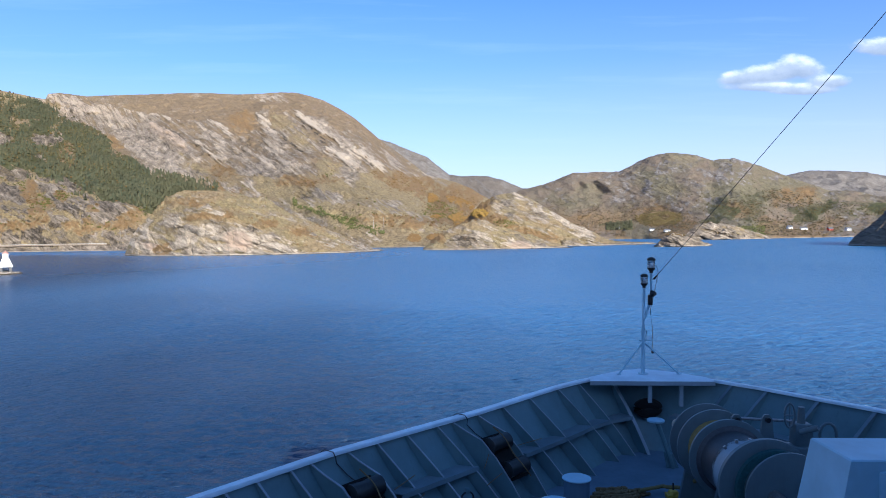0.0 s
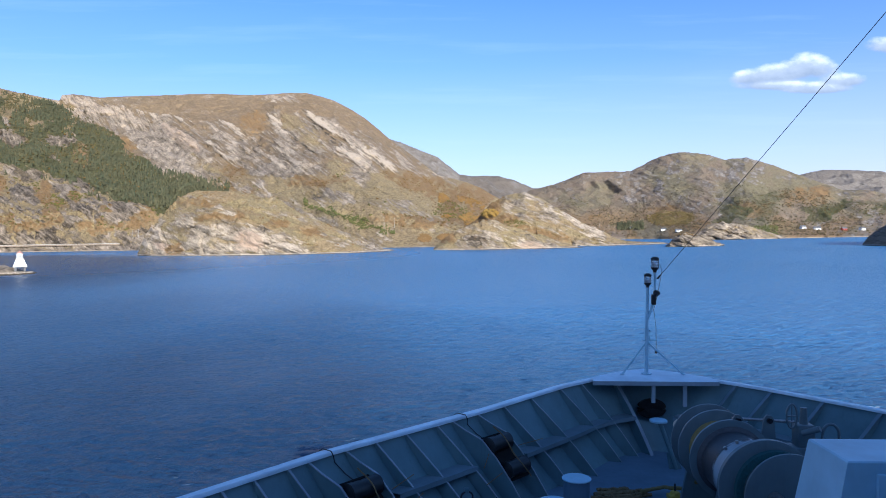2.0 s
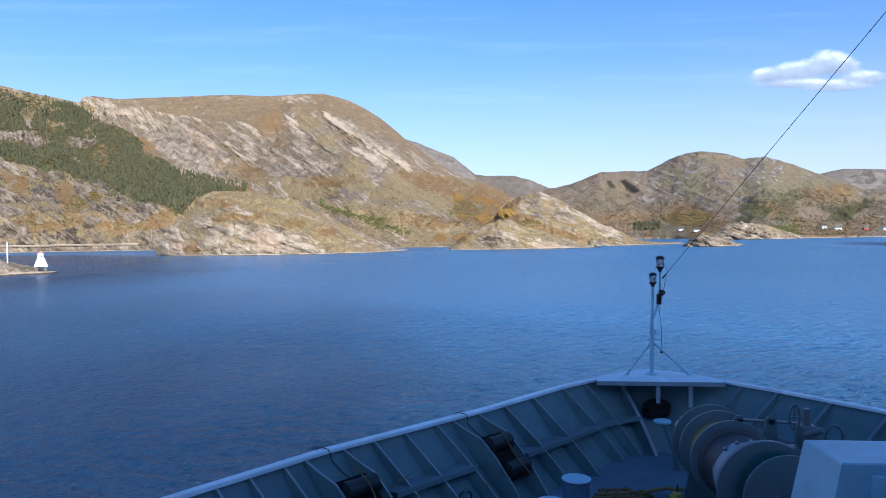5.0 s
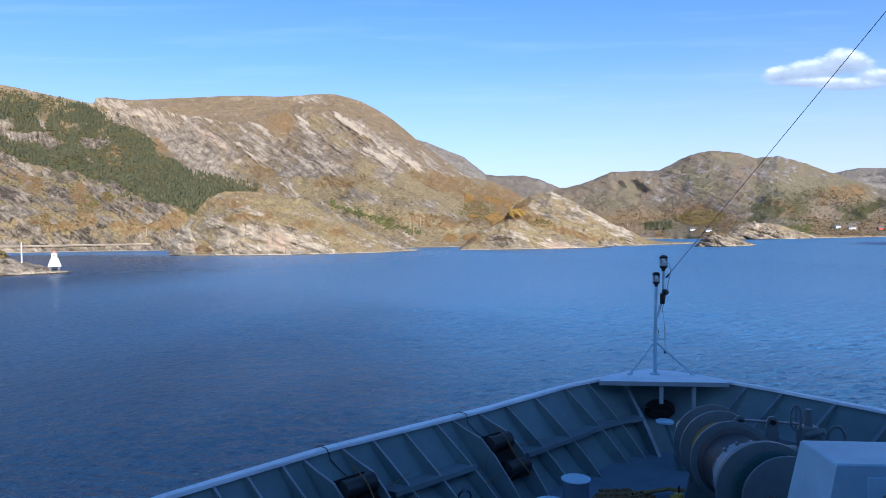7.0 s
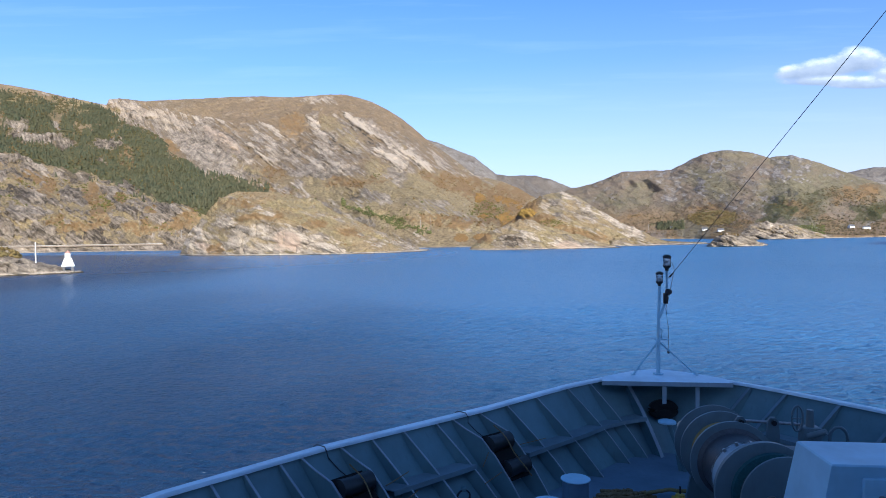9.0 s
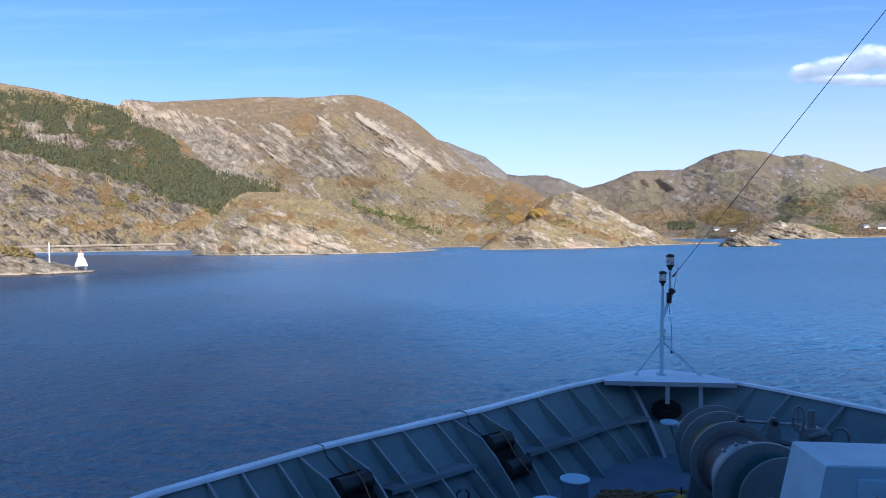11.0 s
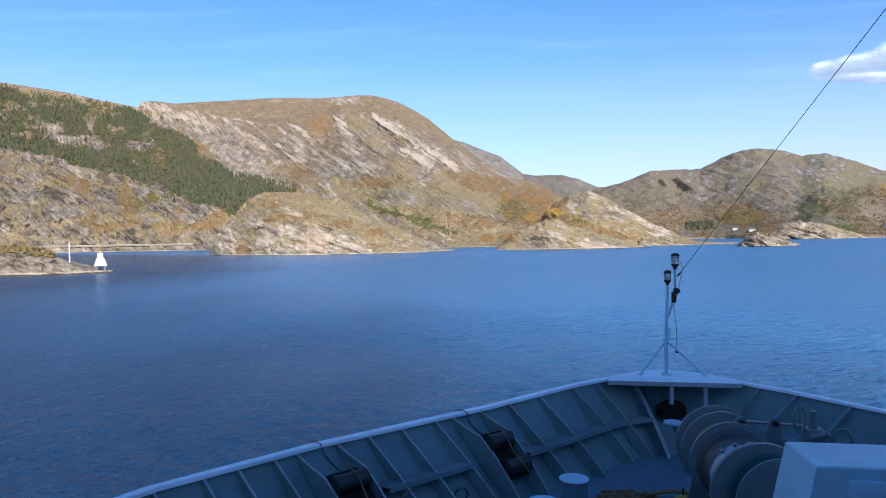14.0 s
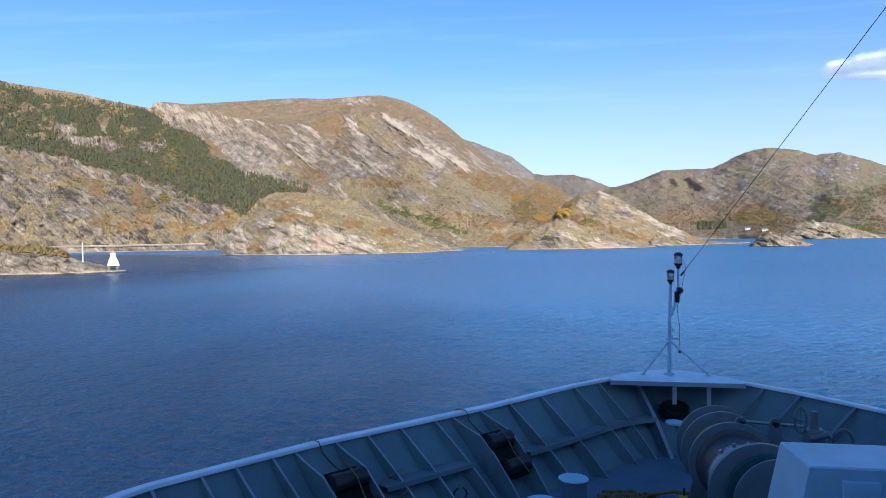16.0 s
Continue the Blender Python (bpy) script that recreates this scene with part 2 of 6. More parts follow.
def water_material():
    m, nt, b = material("sea_water")
    geo = nt.nodes.new("ShaderNodeTexCoord")
    far = nt.nodes.new("ShaderNodeVectorMath")
    far.operation = "LENGTH"
    nt.links.new(geo.outputs["Object"], far.inputs[0])
    wind = nt.nodes.new("ShaderNodeMapRange")
    nt.links.new(far.outputs["Value"], wind.inputs[0])
    for k, v in ((1, 50.0), (2, 220.0), (3, 0.36), (4, 0.31)):
        wind.inputs[k].default_value = v
    # the cove behind the islet lies in the lee: smoother water
    cove = nt.nodes.new("ShaderNodeVectorMath")
    cove.operation = "DISTANCE"
    nt.links.new(geo.outputs["Object"], cove.inputs[0])
    cove.inputs[1].default_value = (-420.0, 680.0, 0.0)
    lee = nt.nodes.new("ShaderNodeMapRange")
    lee.interpolation_type = "SMOOTHSTEP"
    nt.links.new(cove.outputs["Value"], lee.inputs[0])
    for k, v in ((1, 120.0), (2, 640.0), (3, 1.0), (4, 0.0)):
        lee.inputs[k].default_value = v
    lee = lee.outputs[0]
    nt.links.new(calc(nt, "SUBTRACT", wind.outputs[0], calc(nt, "MULTIPLY", lee, 0.10)), b.inputs["Roughness"])
    # base colour carries the sky's reflection: dark near and to port, brighter far starboard
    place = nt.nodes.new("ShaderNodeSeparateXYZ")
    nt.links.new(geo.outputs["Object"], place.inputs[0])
    sky_share = calc(nt, "ADD", calc(nt, "MULTIPLY", place.outputs[0], 0.0024), calc(nt, "MULTIPLY", place.outputs[1], 0.0020))
    sky_share = calc(nt, "ADD", sky_share, calc(nt, "MULTIPLY", calc(nt, "SUBTRACT", noise_of(nt, 0.008, 4, 0.6, (1, 0.5, 1)), 0.5), 0.5))
    # the dark slope's reflection in the cove is put into the colour
    sky_share = calc(nt, "SUBTRACT", sky_share, calc(nt, "MULTIPLY", lee, 0.60))
    nt.links.new(ramp(nt, sky_share, (0.03, (0.011, 0.031, 0.078)), (0.30, (0.060, 0.154, 0.320)), (0.85, (0.042, 0.138, 0.308))), b.inputs["Base Color"])
    b.inputs["IOR"].default_value = 1.48
    big = noise_of(nt, 0.035, 3, 0.5, (1, 1.6, 1, 0, 0, 20))
    chop = noise_of(nt, 0.75, 4, 0.58, (1, 1.5, 1, 0, 0, 18), 0.5)
    rip = noise_of(nt, 2.3, 3, 0.6, (1, 1.4, 1, 0, 0, 30), 0.3)
    calm = ramp(nt, noise_of(nt, 0.006, 3, 0.5, (1, 0.5, 1, 0, 0, -10)), (0.35, (0.45, 0.45, 0.45)), (0.65, (1, 1, 1)))
    h = calc(nt, "ADD", calc(nt, "MULTIPLY", chop, 0.70), calc(nt, "MULTIPLY", rip, 0.14))
    h = calc(nt, "MULTIPLY", calc(nt, "ADD", h, calc(nt, "MULTIPLY", big, 0.5)), calm)
    swell = noise_of(nt, 0.26, 3, 0.6, (1, 1.9, 1, 0, 0, 22), 0.4)
    gain = nt.nodes.new("ShaderNodeMapRange")
    gain.interpolation_type = "SMOOTHSTEP"
    nt.links.new(far.outputs["Value"], gain.inputs[0])
    for k, v in ((1, 50.0), (2, 420.0), (3, 1.0), (4, 1.9)):
        gain.inputs[k].default_value = v
    h = calc(nt, "SUBTRACT", calc(nt, "ADD", h, calc(nt, "MULTIPLY", swell, 0.7)), 0.95)
    h = calc(nt, "MULTIPLY", h, calc(nt, "MULTIPLY", gain.outputs[0], calc(nt, "SUBTRACT", 1.0, calc(nt, "MULTIPLY", lee, 0.45))))
    bump(nt, b, h, 1.0, 1.25)
    return m


# ---- number noise for the land ----
def lattice(i, j, seed):
    h = (i * 374761393 + j * 668265263 + seed * 974634777) & 0xFFFFFFFF
    h = ((h ^ (h >> 13)) * 1274126177) & 0xFFFFFFFF
    return ((h ^ (h >> 16)) & 0xFFFF) / 65535.0


def value_noise(x, y, seed=0):
    i, j = np.floor(x).astype(np.int64), np.floor(y).astype(np.int64)
    fx, fy = x - i, y - j
    fx, fy = fx * fx * fx * (fx * (fx * 6 - 15) + 10), fy * fy * fy * (fy * (fy * 6 - 15) + 10)
    a, b = lattice(i, j, seed), lattice(i + 1, j, seed)
    c, d = lattice(i, j + 1, seed), lattice(i + 1, j + 1, seed)
    return a + (b - a) * fx + (c - a) * fy + (a - b - c + d) * fx * fy


def fbm(x, y, seed=0, octaves=5, gain=0.5):
    total, amp, norm = 0.0, 1.0, 0.0
    for k in range(octaves):
        x, y = 0.79 * x - 0.613 * y, 0.613 * x + 0.79 * y
        total = total + amp * value_noise(x * 2.03 ** k + 17.3 * k, y * 2.03 ** k - 9.1 * k, seed + k)
        norm += amp
        amp *= gain
    return total / norm


def ridged(x, y, seed=0, octaves=5, gain=0.55):
    total, amp, norm = 0.0, 1.0, 0.0
    for k in range(octaves):
        total = total + amp * (1 - np.abs(2 * value_noise(x * 2.1 ** k + 5.7 * k, y * 2.1 ** k + 3.3 * k, seed + k) - 1))
        norm += amp
        amp *= gain
    return total / norm


def cells(x, y, seed=0):
    """Broken rock: how deep inside its block each point lies (0 at the joints), and the block's own chance value."""
    i, j = np.floor(x).astype(np.int64), np.floor(y).astype(np.int64)
    one, two, own = np.full(x.shape, 9.0), np.full(x.shape, 9.0), np.zeros(x.shape)
    for di in (-1, 0, 1):
        for dj in (-1, 0, 1):
            a, b = i + di, j + dj
            d = np.hypot(a + 0.1 + 0.8 * lattice(a, b, seed) - x, b + 0.1 + 0.8 * lattice(a, b, seed + 1) - y)
            own = np.where(d < one, lattice(a, b, seed + 2), own)
            two = np.where(d < one, one, np.minimum(two, d))
            one = np.minimum(one, d)
    return two - one, own


def smooth(a, b, v):
    t = np.clip((v - a) / (b - a), 0, 1)
    return t * t * (3 - 2 * t)


def curve_of(points):
    us, es = np.array([p[0] for p in points]), np.array([p[1] for p in points])
    return lambda u: np.interp(u, us, es)


def land_sheet(name, us, ss, shape, mat, label, category):
    """A sheet of ground over bearings us (metres sideways per metre ahead) and steps ss from the shore inland.
    shape(U, S) gives the distance ahead, the height, and the cover: rock, conifers, autumn scrub."""
    U, S = np.meshgrid(us, ss)
    Y, Z, cover = shape(U, S)
    n, k = U.shape[1], U.shape[0]
    steep = np.abs(np.gradient(Z, axis=0)) / np.maximum(np.abs(np.gradient(Y, axis=0)), 0.05)
    turn = np.abs(np.gradient(Z, axis=1)) / np.maximum(np.abs(np.gradient(U * Y, axis=1)), 0.05)
    more = cover[3:] if len(cover) > 3 else (0 * U, 0.5 + 0 * U, 0 * U)
    if len(cover) == 3:
        cover = (cover[0] + 0.45 * (smooth(0.25, 1.1, steep) + smooth(0.2, 0.9, turn) - 0.7), cover[1], cover[2])
    co = np.stack([U * Y, Y, Z], -1).reshape(-1, 3)
    i = np.arange((k - 1) * n).reshape(k - 1, n)[:, :-1].ravel()
    faces = np.stack([i, i + 1, i + n + 1, i + n], 1)
    me = bpy.data.meshes.new(name)
    me.vertices.add(len(co))
    me.vertices.foreach_set("co", co.ravel())
    me.loops.add(faces.size)
    me.loops.foreach_set("vertex_index", faces.ravel())
    me.polygons.add(len(faces))
    me.polygons.foreach_set("loop_start", np.arange(0, faces.size, 4))
    me.update()
    for title, values in (("cover", cover[:3]), ("growth", more)):
        rgba = np.ones((len(co), 4), np.float32)
        for c in range(3):
            rgba[:, c] = np.clip(values[c], 0, 1).ravel()
        me.attributes.new(title, "FLOAT_COLOR", "POINT").data.foreach_set("color", rgba.ravel())
    me.polygons.foreach_set("use_smooth", np.ones(len(faces), bool))
    me.materials.append(mat)
    return tagged(new(name, me), label, category, kind="structure")


# ---- water ----
def build_water():
    """A flat disc to the horizon, and over its near part a sheet of real wind waves that die out with distance."""
    rs, angles = np.concatenate([np.geomspace(34.0, 235.0, 570), np.geomspace(238.0, 4950.0, 130)]), np.radians(np.linspace(49, 131, 400))
    R, A = np.meshgrid(rs, angles, indexing="ij")
    x, y = R * np.cos(A), R * np.sin(A)
    p, q = 0.94 * x - 0.34 * y, 0.34 * x + 0.94 * y
    h = 0.20 * (ridged(p / 1.5, q / 0.85, 501, 3, 0.42) - 0.5) + 0.04 * (fbm(p / 5.0, q / 3.2, 511, 2) - 0.5)
    h = h * (0.6 + 0.6 * smooth(0.35, 0.65, fbm(p / 60, q / 30, 521, 3)))
    z = h * smooth(225, 120, R)
    co = np.stack([x, y, z], -1).reshape(-1, 3)
    n, m = len(rs), len(angles)
    k = np.arange(n * m).reshape(n, m)
    faces = np.stack([k[:-1, :-1], k[:-1, 1:], k[1:, 1:], k[1:, :-1]], -1).reshape(-1, 4)[:, ::-1]
    # the rest of the circle, flat: under the ship, abeam and astern
    turn = np.radians(np.linspace(131, 409, 60))
    rest = np.concatenate([[(0, 0, 0)], np.stack([4950 * np.cos(turn), 4950 * np.sin(turn), 0 * turn], -1)])
    v0 = len(co)
    extra = [np.arange(v0, v0 + 61), np.concatenate([[v0], k[0]])]
    me = bpy.data.meshes.new("water")
    me.vertices.add(v0 + 61)
    me.vertices.foreach_set("co", np.concatenate([co, rest]).ravel())
    loops = np.concatenate([faces.ravel()] + extra)
    me.loops.add(len(loops))
    me.loops.foreach_set("vertex_index", loops)
    me.polygons.add(len(faces) + 2)
    me.polygons.foreach_set("loop_start", np.concatenate([np.arange(0, faces.size + 4, 4), [faces.size + 61]]))
    me.update(calc_edges=True)
    me.polygons.foreach_set("use_smooth", np.ones(len(me.polygons), dtype=bool))
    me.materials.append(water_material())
    tagged(new("water", me), "deep blue fjord water with small wind ripples", "water", kind="structure")


build_water()

# ---- the land: ridge lines as (sideways per metre ahead, rise per metre ahead) ----
RIDGE = curve_of([(-1.3, 0.27), (-0.7612, 0.2561), (-0.6429, 0.2356), (-0.6018, 0.2275), (-0.5609, 0.2169), (-0.5198, 0.2080), (-0.4976, 0.2043), (-0.4941, 0.2117), (-0.4784, 0.2130), (-0.4414, 0.2075), (-0.3959, 0.2091), (-0.3546, 0.2101), (-0.3133, 0.2118), (-0.2720, 0.2119), (-0.2308, 0.2095), (-0.1977, 0.2106), (-0.1812, 0.2120), (-0.1482, 0.2122), (-0.1276, 0.2069), (-0.1071, 0.2000), (-0.0867, 0.1889), (-0.0663, 0.1762), (-0.0460, 0.1594), (-0.0256, 0.1409), (-0.0052, 0.1265), (0.0152, 0.1105), (0.0396, 0.0911), (0.0810, 0.0806), (0.1015, 0.072), (0.1302, 0.0549), (0.1671, 0.0311), (0.2122, 0.0)])
FOREST_TOP = curve_of([(-1.3, 0.26), (-0.7282, 0.2456), (-0.6432, 0.2250), (-0.5939, 0.2159), (-0.5446, 0.2076), (-0.4994, 0.1994), (-0.4750, 0.1825), (-0.4466, 0.1639), (-0.4180, 0.1486), (-0.4063, 0.1236), (-0.3694, 0.1098), (-0.3530, 0.1021), (-0.3160, 0.0907), (-0.2831, 0.0835), (-0.2585, 0.0748)])
FOREST_FOOT = curve_of([(-1.3, 0.16), (-0.7298, 0.1544), (-0.6455, 0.1427), (-0.6047, 0.1230), (-0.5637, 0.1099), (-0.5225, 0.1050), (-0.4815, 0.0903), (-0.4406, 0.0730), (-0.3996, 0.0558), (-0.3586, 0.0418), (-0.3172, 0.0395), (-0.2668, 0.0717)])
FACE_TOP = curve_of([(-0.5439, 0.2331), (-0.4965, 0.2158), (-0.4374, 0.2016), (-0.3963, 0.1919), (-0.3594, 0.1838), (-0.3141, 0.1764), (-0.2728, 0.1749), (-0.2524, 0.1638), (-0.2280, 0.1477), (-0.2153, 0.1632), (-0.2065, 0.1844), (-0.1817, 0.1856), (-0.1487, 0.1867), (-0.1158, 0.1771), (-0.0831, 0.1625), (-0.0504, 0.1446), (-0.0257, 0.1360), (0.0152, 0.1113), (0.0560, 0.0825)])
FACE_FOOT = curve_of([(-0.5447, 0.2035), (-0.4953, 0.1977), (-0.4669, 0.1791), (-0.4385, 0.1588), (-0.3973, 0.1507), (-0.3602, 0.1476), (-0.3316, 0.1355), (-0.3071, 0.1219), (-0.2741, 0.1155), (-0.2331, 0.1025), (-0.2002, 0.0903), (-0.1506, 0.0928), (-0.1090, 0.1036), (-0.0677, 0.1004), (-0.0264, 0.0980), (0.0149, 0.0956), (0.0560, 0.0809)])


def beds(U, E, dip, width, length, seed):
    """Rock beds that dip to the right: 0 to 1, drawn out along the dip."""
    c, s = math.cos(radians(dip)), math.sin(radians(dip))
    return ridged((U * s + E * c) / width, (U * c - E * s) / length, seed)


def grain_of(U, E, dip, width, length, seed):
    """Fine streaks along the dip, about -1 to 1."""
    c, s = math.cos(radians(dip)), math.sin(radians(dip))
    q, p = U * s + E * c, U * c - E * s
    q = q + 0.004 * (fbm(U * 30, E * 30, seed + 9, 3) - 0.5)
    n = 0.34 * fbm(q / width, p / length, seed, 4, 0.6) + 0.34 * fbm(q / (0.42 * width), p / (0.45 * length), seed + 3, 3, 0.6) + 0.32 * fbm(q / (0.22 * width), p / (0.25 * length), seed + 6, 2)
    return np.clip((n - 0.5) * 6.0, -1, 1)


def patch(U, E, u, e, ru, re, tilt=0.0):
    """A soft oval patch of ground: 1 inside, 0 outside."""
    c, s = math.cos(radians(tilt)), math.sin(radians(tilt))
    a, b = (U - u) * c - (E - e) * s, (U - u) * s + (E - e) * c
    return smooth(1.35, 0.65, np.hypot(a / ru, b / re))


def strip(U, E, u0, e0, u1, e1, half):
    """A soft strip of ground from one place to another."""
    du, de = u1 - u0, e1 - e0
    t = np.clip(((U - u0) * du + (E - e0) * de) / (du * du + de * de), 0, 1)
    d = np.hypot(U - u0 - t * du, E - e0 - t * de)
    return smooth(1.4, 0.6, d / (half * (0.45 + 0.55 * np.sqrt(np.clip(4 * t * (1 - t), 0, 1)))))


def total(kind, U, E, rows):
    out = 0.0
    for row in rows:
        out = np.maximum(out, kind(U, E, *row))
    return out


PALE_SLABS = ((-0.2025, 0.1819, -0.1586, 0.1028, 0.009), (-0.1471, 0.1850, -0.0247, 0.1005, 0.007), (-0.1043, 0.1332, -0.0643, 0.1061, 0.010), (-0.0548, 0.1290, -0.0247, 0.0996, 0.006), (-0.4934, 0.2092, -0.4610, 0.1839, 0.008), (-0.1161, 0.1639, -0.0671, 0.1326, 0.006), (-0.4662, 0.2054, -0.3967, 0.1770, 0.009), (-0.4275, 0.1998, -0.3788, 0.1660, 0.010), (-0.2900, 0.1463, -0.2477, 0.1167, 0.008))
PALE_EDGES = ((-0.4950, 0.2109, -0.4659, 0.1857, 0.0030), (-0.3964, 0.1910, -0.3587, 0.1788, 0.0022), (-0.3552, 0.1837, -0.3125, 0.1731, 0.0022), (-0.3506, 0.1688, -0.3084, 0.1368, 0.0032), (-0.2745, 0.1749, -0.2370, 0.1512, 0.0024), (-0.2066, 0.1820, -0.1805, 0.1642, 0.0024), (-0.2027, 0.1728, -0.1677, 0.1475, 0.0022), (-0.1462, 0.1850, -0.1146, 0.1573, 0.0034), (-0.1162, 0.1590, -0.0820, 0.1320, 0.0036), (-0.1043, 0.1316, -0.0659, 0.1070, 0.0044), (-0.0671, 0.1326, -0.0239, 0.0996, 0.0034), (-0.2158, 0.1352, -0.1817, 0.1057, 0.0036), (-0.2334, 0.0876, -0.2008, 0.0639, 0.0026))
# thin dark lines put the shadow under slab edges into the rock tone
DARK_EDGES = ((-0.3460, 0.1556, -0.3053, 0.1285, 0.0020), (-0.3342, 0.1636, -0.3049, 0.1466, 0.0014), (-0.4374, 0.2016, -0.4032, 0.1796, 0.0016), (-0.1407, 0.1718, -0.0985, 0.1348, 0.0018), (-0.1806, 0.1609, -0.1400, 0.1272, 0.0016), (-0.1165, 0.1433, -0.0758, 0.1113, 0.0016), (-0.0754, 0.1327, -0.0387, 0.1040, 0.0016), (-0.4820, 0.2024, -0.4462, 0.1787, 0.0016))
GREY_STRIPS = ((-0.2795, 0.0967, -0.2289, 0.0669, 0.006), (-0.2292, 0.0892, -0.1967, 0.0622, 0.006), (-0.3982, 0.1136, -0.2829, 0.0951, 0.004), (-0.0313, 0.0551, -0.0067, 0.0440, 0.007), (-0.1055, 0.0688, -0.0892, 0.0586, 0.007), (0.0139, 0.0378, 0.0551, 0.0230, 0.005), (-0.2174, 0.0625, -0.1435, 0.0323, 0.004))
SCREES = ((-0.3548, 0.1326, 0.040, 0.021, 22), (-0.3794, 0.1413, 0.014, 0.012, 0), (-0.3197, 0.1122, 0.032, 0.012, 20), (-0.1934, 0.1018, 0.034, 0.010, 4), (-0.0762, 0.0915, 0.020, 0.012, 8))
# notches and a dark crag; shade in the notches lowers the rock tone
CLEFTS = ((-0.2216, 0.1353, 0.004, 0.010, 10), (-0.1404, 0.0637, 0.013, 0.0045, 15), (-0.2388, 0.1438, 0.004, 0.003, 0), (-0.4884, 0.1440, 0.009, 0.004, 0), (-0.5808, 0.1514, 0.002, 0.006, 0), (-0.6402, 0.1566, 0.003, 0.006, 0))
CRAGS = ((-0.5996, 0.1575, 0.050, 0.011, 8), (-0.5586, 0.1461, 0.020, 0.008, 8), (-0.4983, 0.1459, 0.026, 0.009, 4), (-0.6293, 0.1300, 0.020, 0.008, 10), (-0.5703, 0.1743, 0.014, 0.006, 30), (-0.6320, 0.1811, 0.022, 0.010, 10), (-0.5055, 0.1237, 0.012, 0.005, 20))
OLIVE_GROUND = ((-0.1494, 0.1521, 0.034, 0.008, 42), (-0.1722, 0.1674, 0.024, 0.005, 40), (-0.0646, 0.1325, 0.016, 0.004, 38), (-0.1839, 0.0785, 0.030, 0.012, 14), (-0.1595, 0.0615, 0.034, 0.008, 20), (-0.1185, 0.0393, 0.045, 0.008, 14), (-0.3683, 0.1559, 0.014, 0.005, 35), (-0.3152, 0.1286, 0.018, 0.004, 40), (0.0470, 0.0397, 0.030, 0.014, 10), (-0.2909, 0.1051, 0.020, 0.007, 15), (-0.0516, 0.0762, 0.050, 0.020, 10), (-0.5941, 0.2093, 0.12, 0.012, 10), (-0.1008, 0.1018, 0.016, 0.010, 30))
RUST_GROUND = ((-0.2299, 0.1733, 0.020, 0.016, 0), (-0.2579, 0.0996, 0.022, 0.010, 12), (-0.1466, 0.0844, 0.034, 0.009, 4), (0.0270, 0.0748, 0.040, 0.018, 28), (0.0761, 0.0425, 0.034, 0.030, 0), (-0.0167, 0.0855, 0.030, 0.008, 24), (0.0971, 0.0653, 0.030, 0.016, 10), (-0.4345, 0.1522, 0.018, 0.008, 20), (-0.4075, 0.1385, 0.016, 0.012, 0), (-0.2585, 0.0748, 0.034, 0.005, 14), (-0.4683, 0.1231, 0.009, 0.018, 0), (-0.1052, 0.0870, 0.024, 0.006, 10), (0.0054, 0.0239, 0.06, 0.008, 4))
LOW_RUST = ((-0.5217, 0.0720, 0.012, 0.022, 0), (-0.5117, 0.0412, 0.018, 0.018, 0), (-0.4779, 0.0679, 0.014, 0.007, 0), (-0.5875, 0.0872, 0.010, 0.014, 0), (-0.5772, 0.0390, 0.012, 0.012, 0), (-0.3818, 0.0373, 0.022, 0.009, 0), (-0.4542, 0.0236, 0.030, 0.008, 0), (-0.6137, 0.0984, 0.020, 0.006, 20), (-0.5495, 0.0228, 0.030, 0.007, 0), (-0.4346, 0.0481, 0.010, 0.006, 0), (-0.4004, 0.0244, 0.030, 0.006, 0))


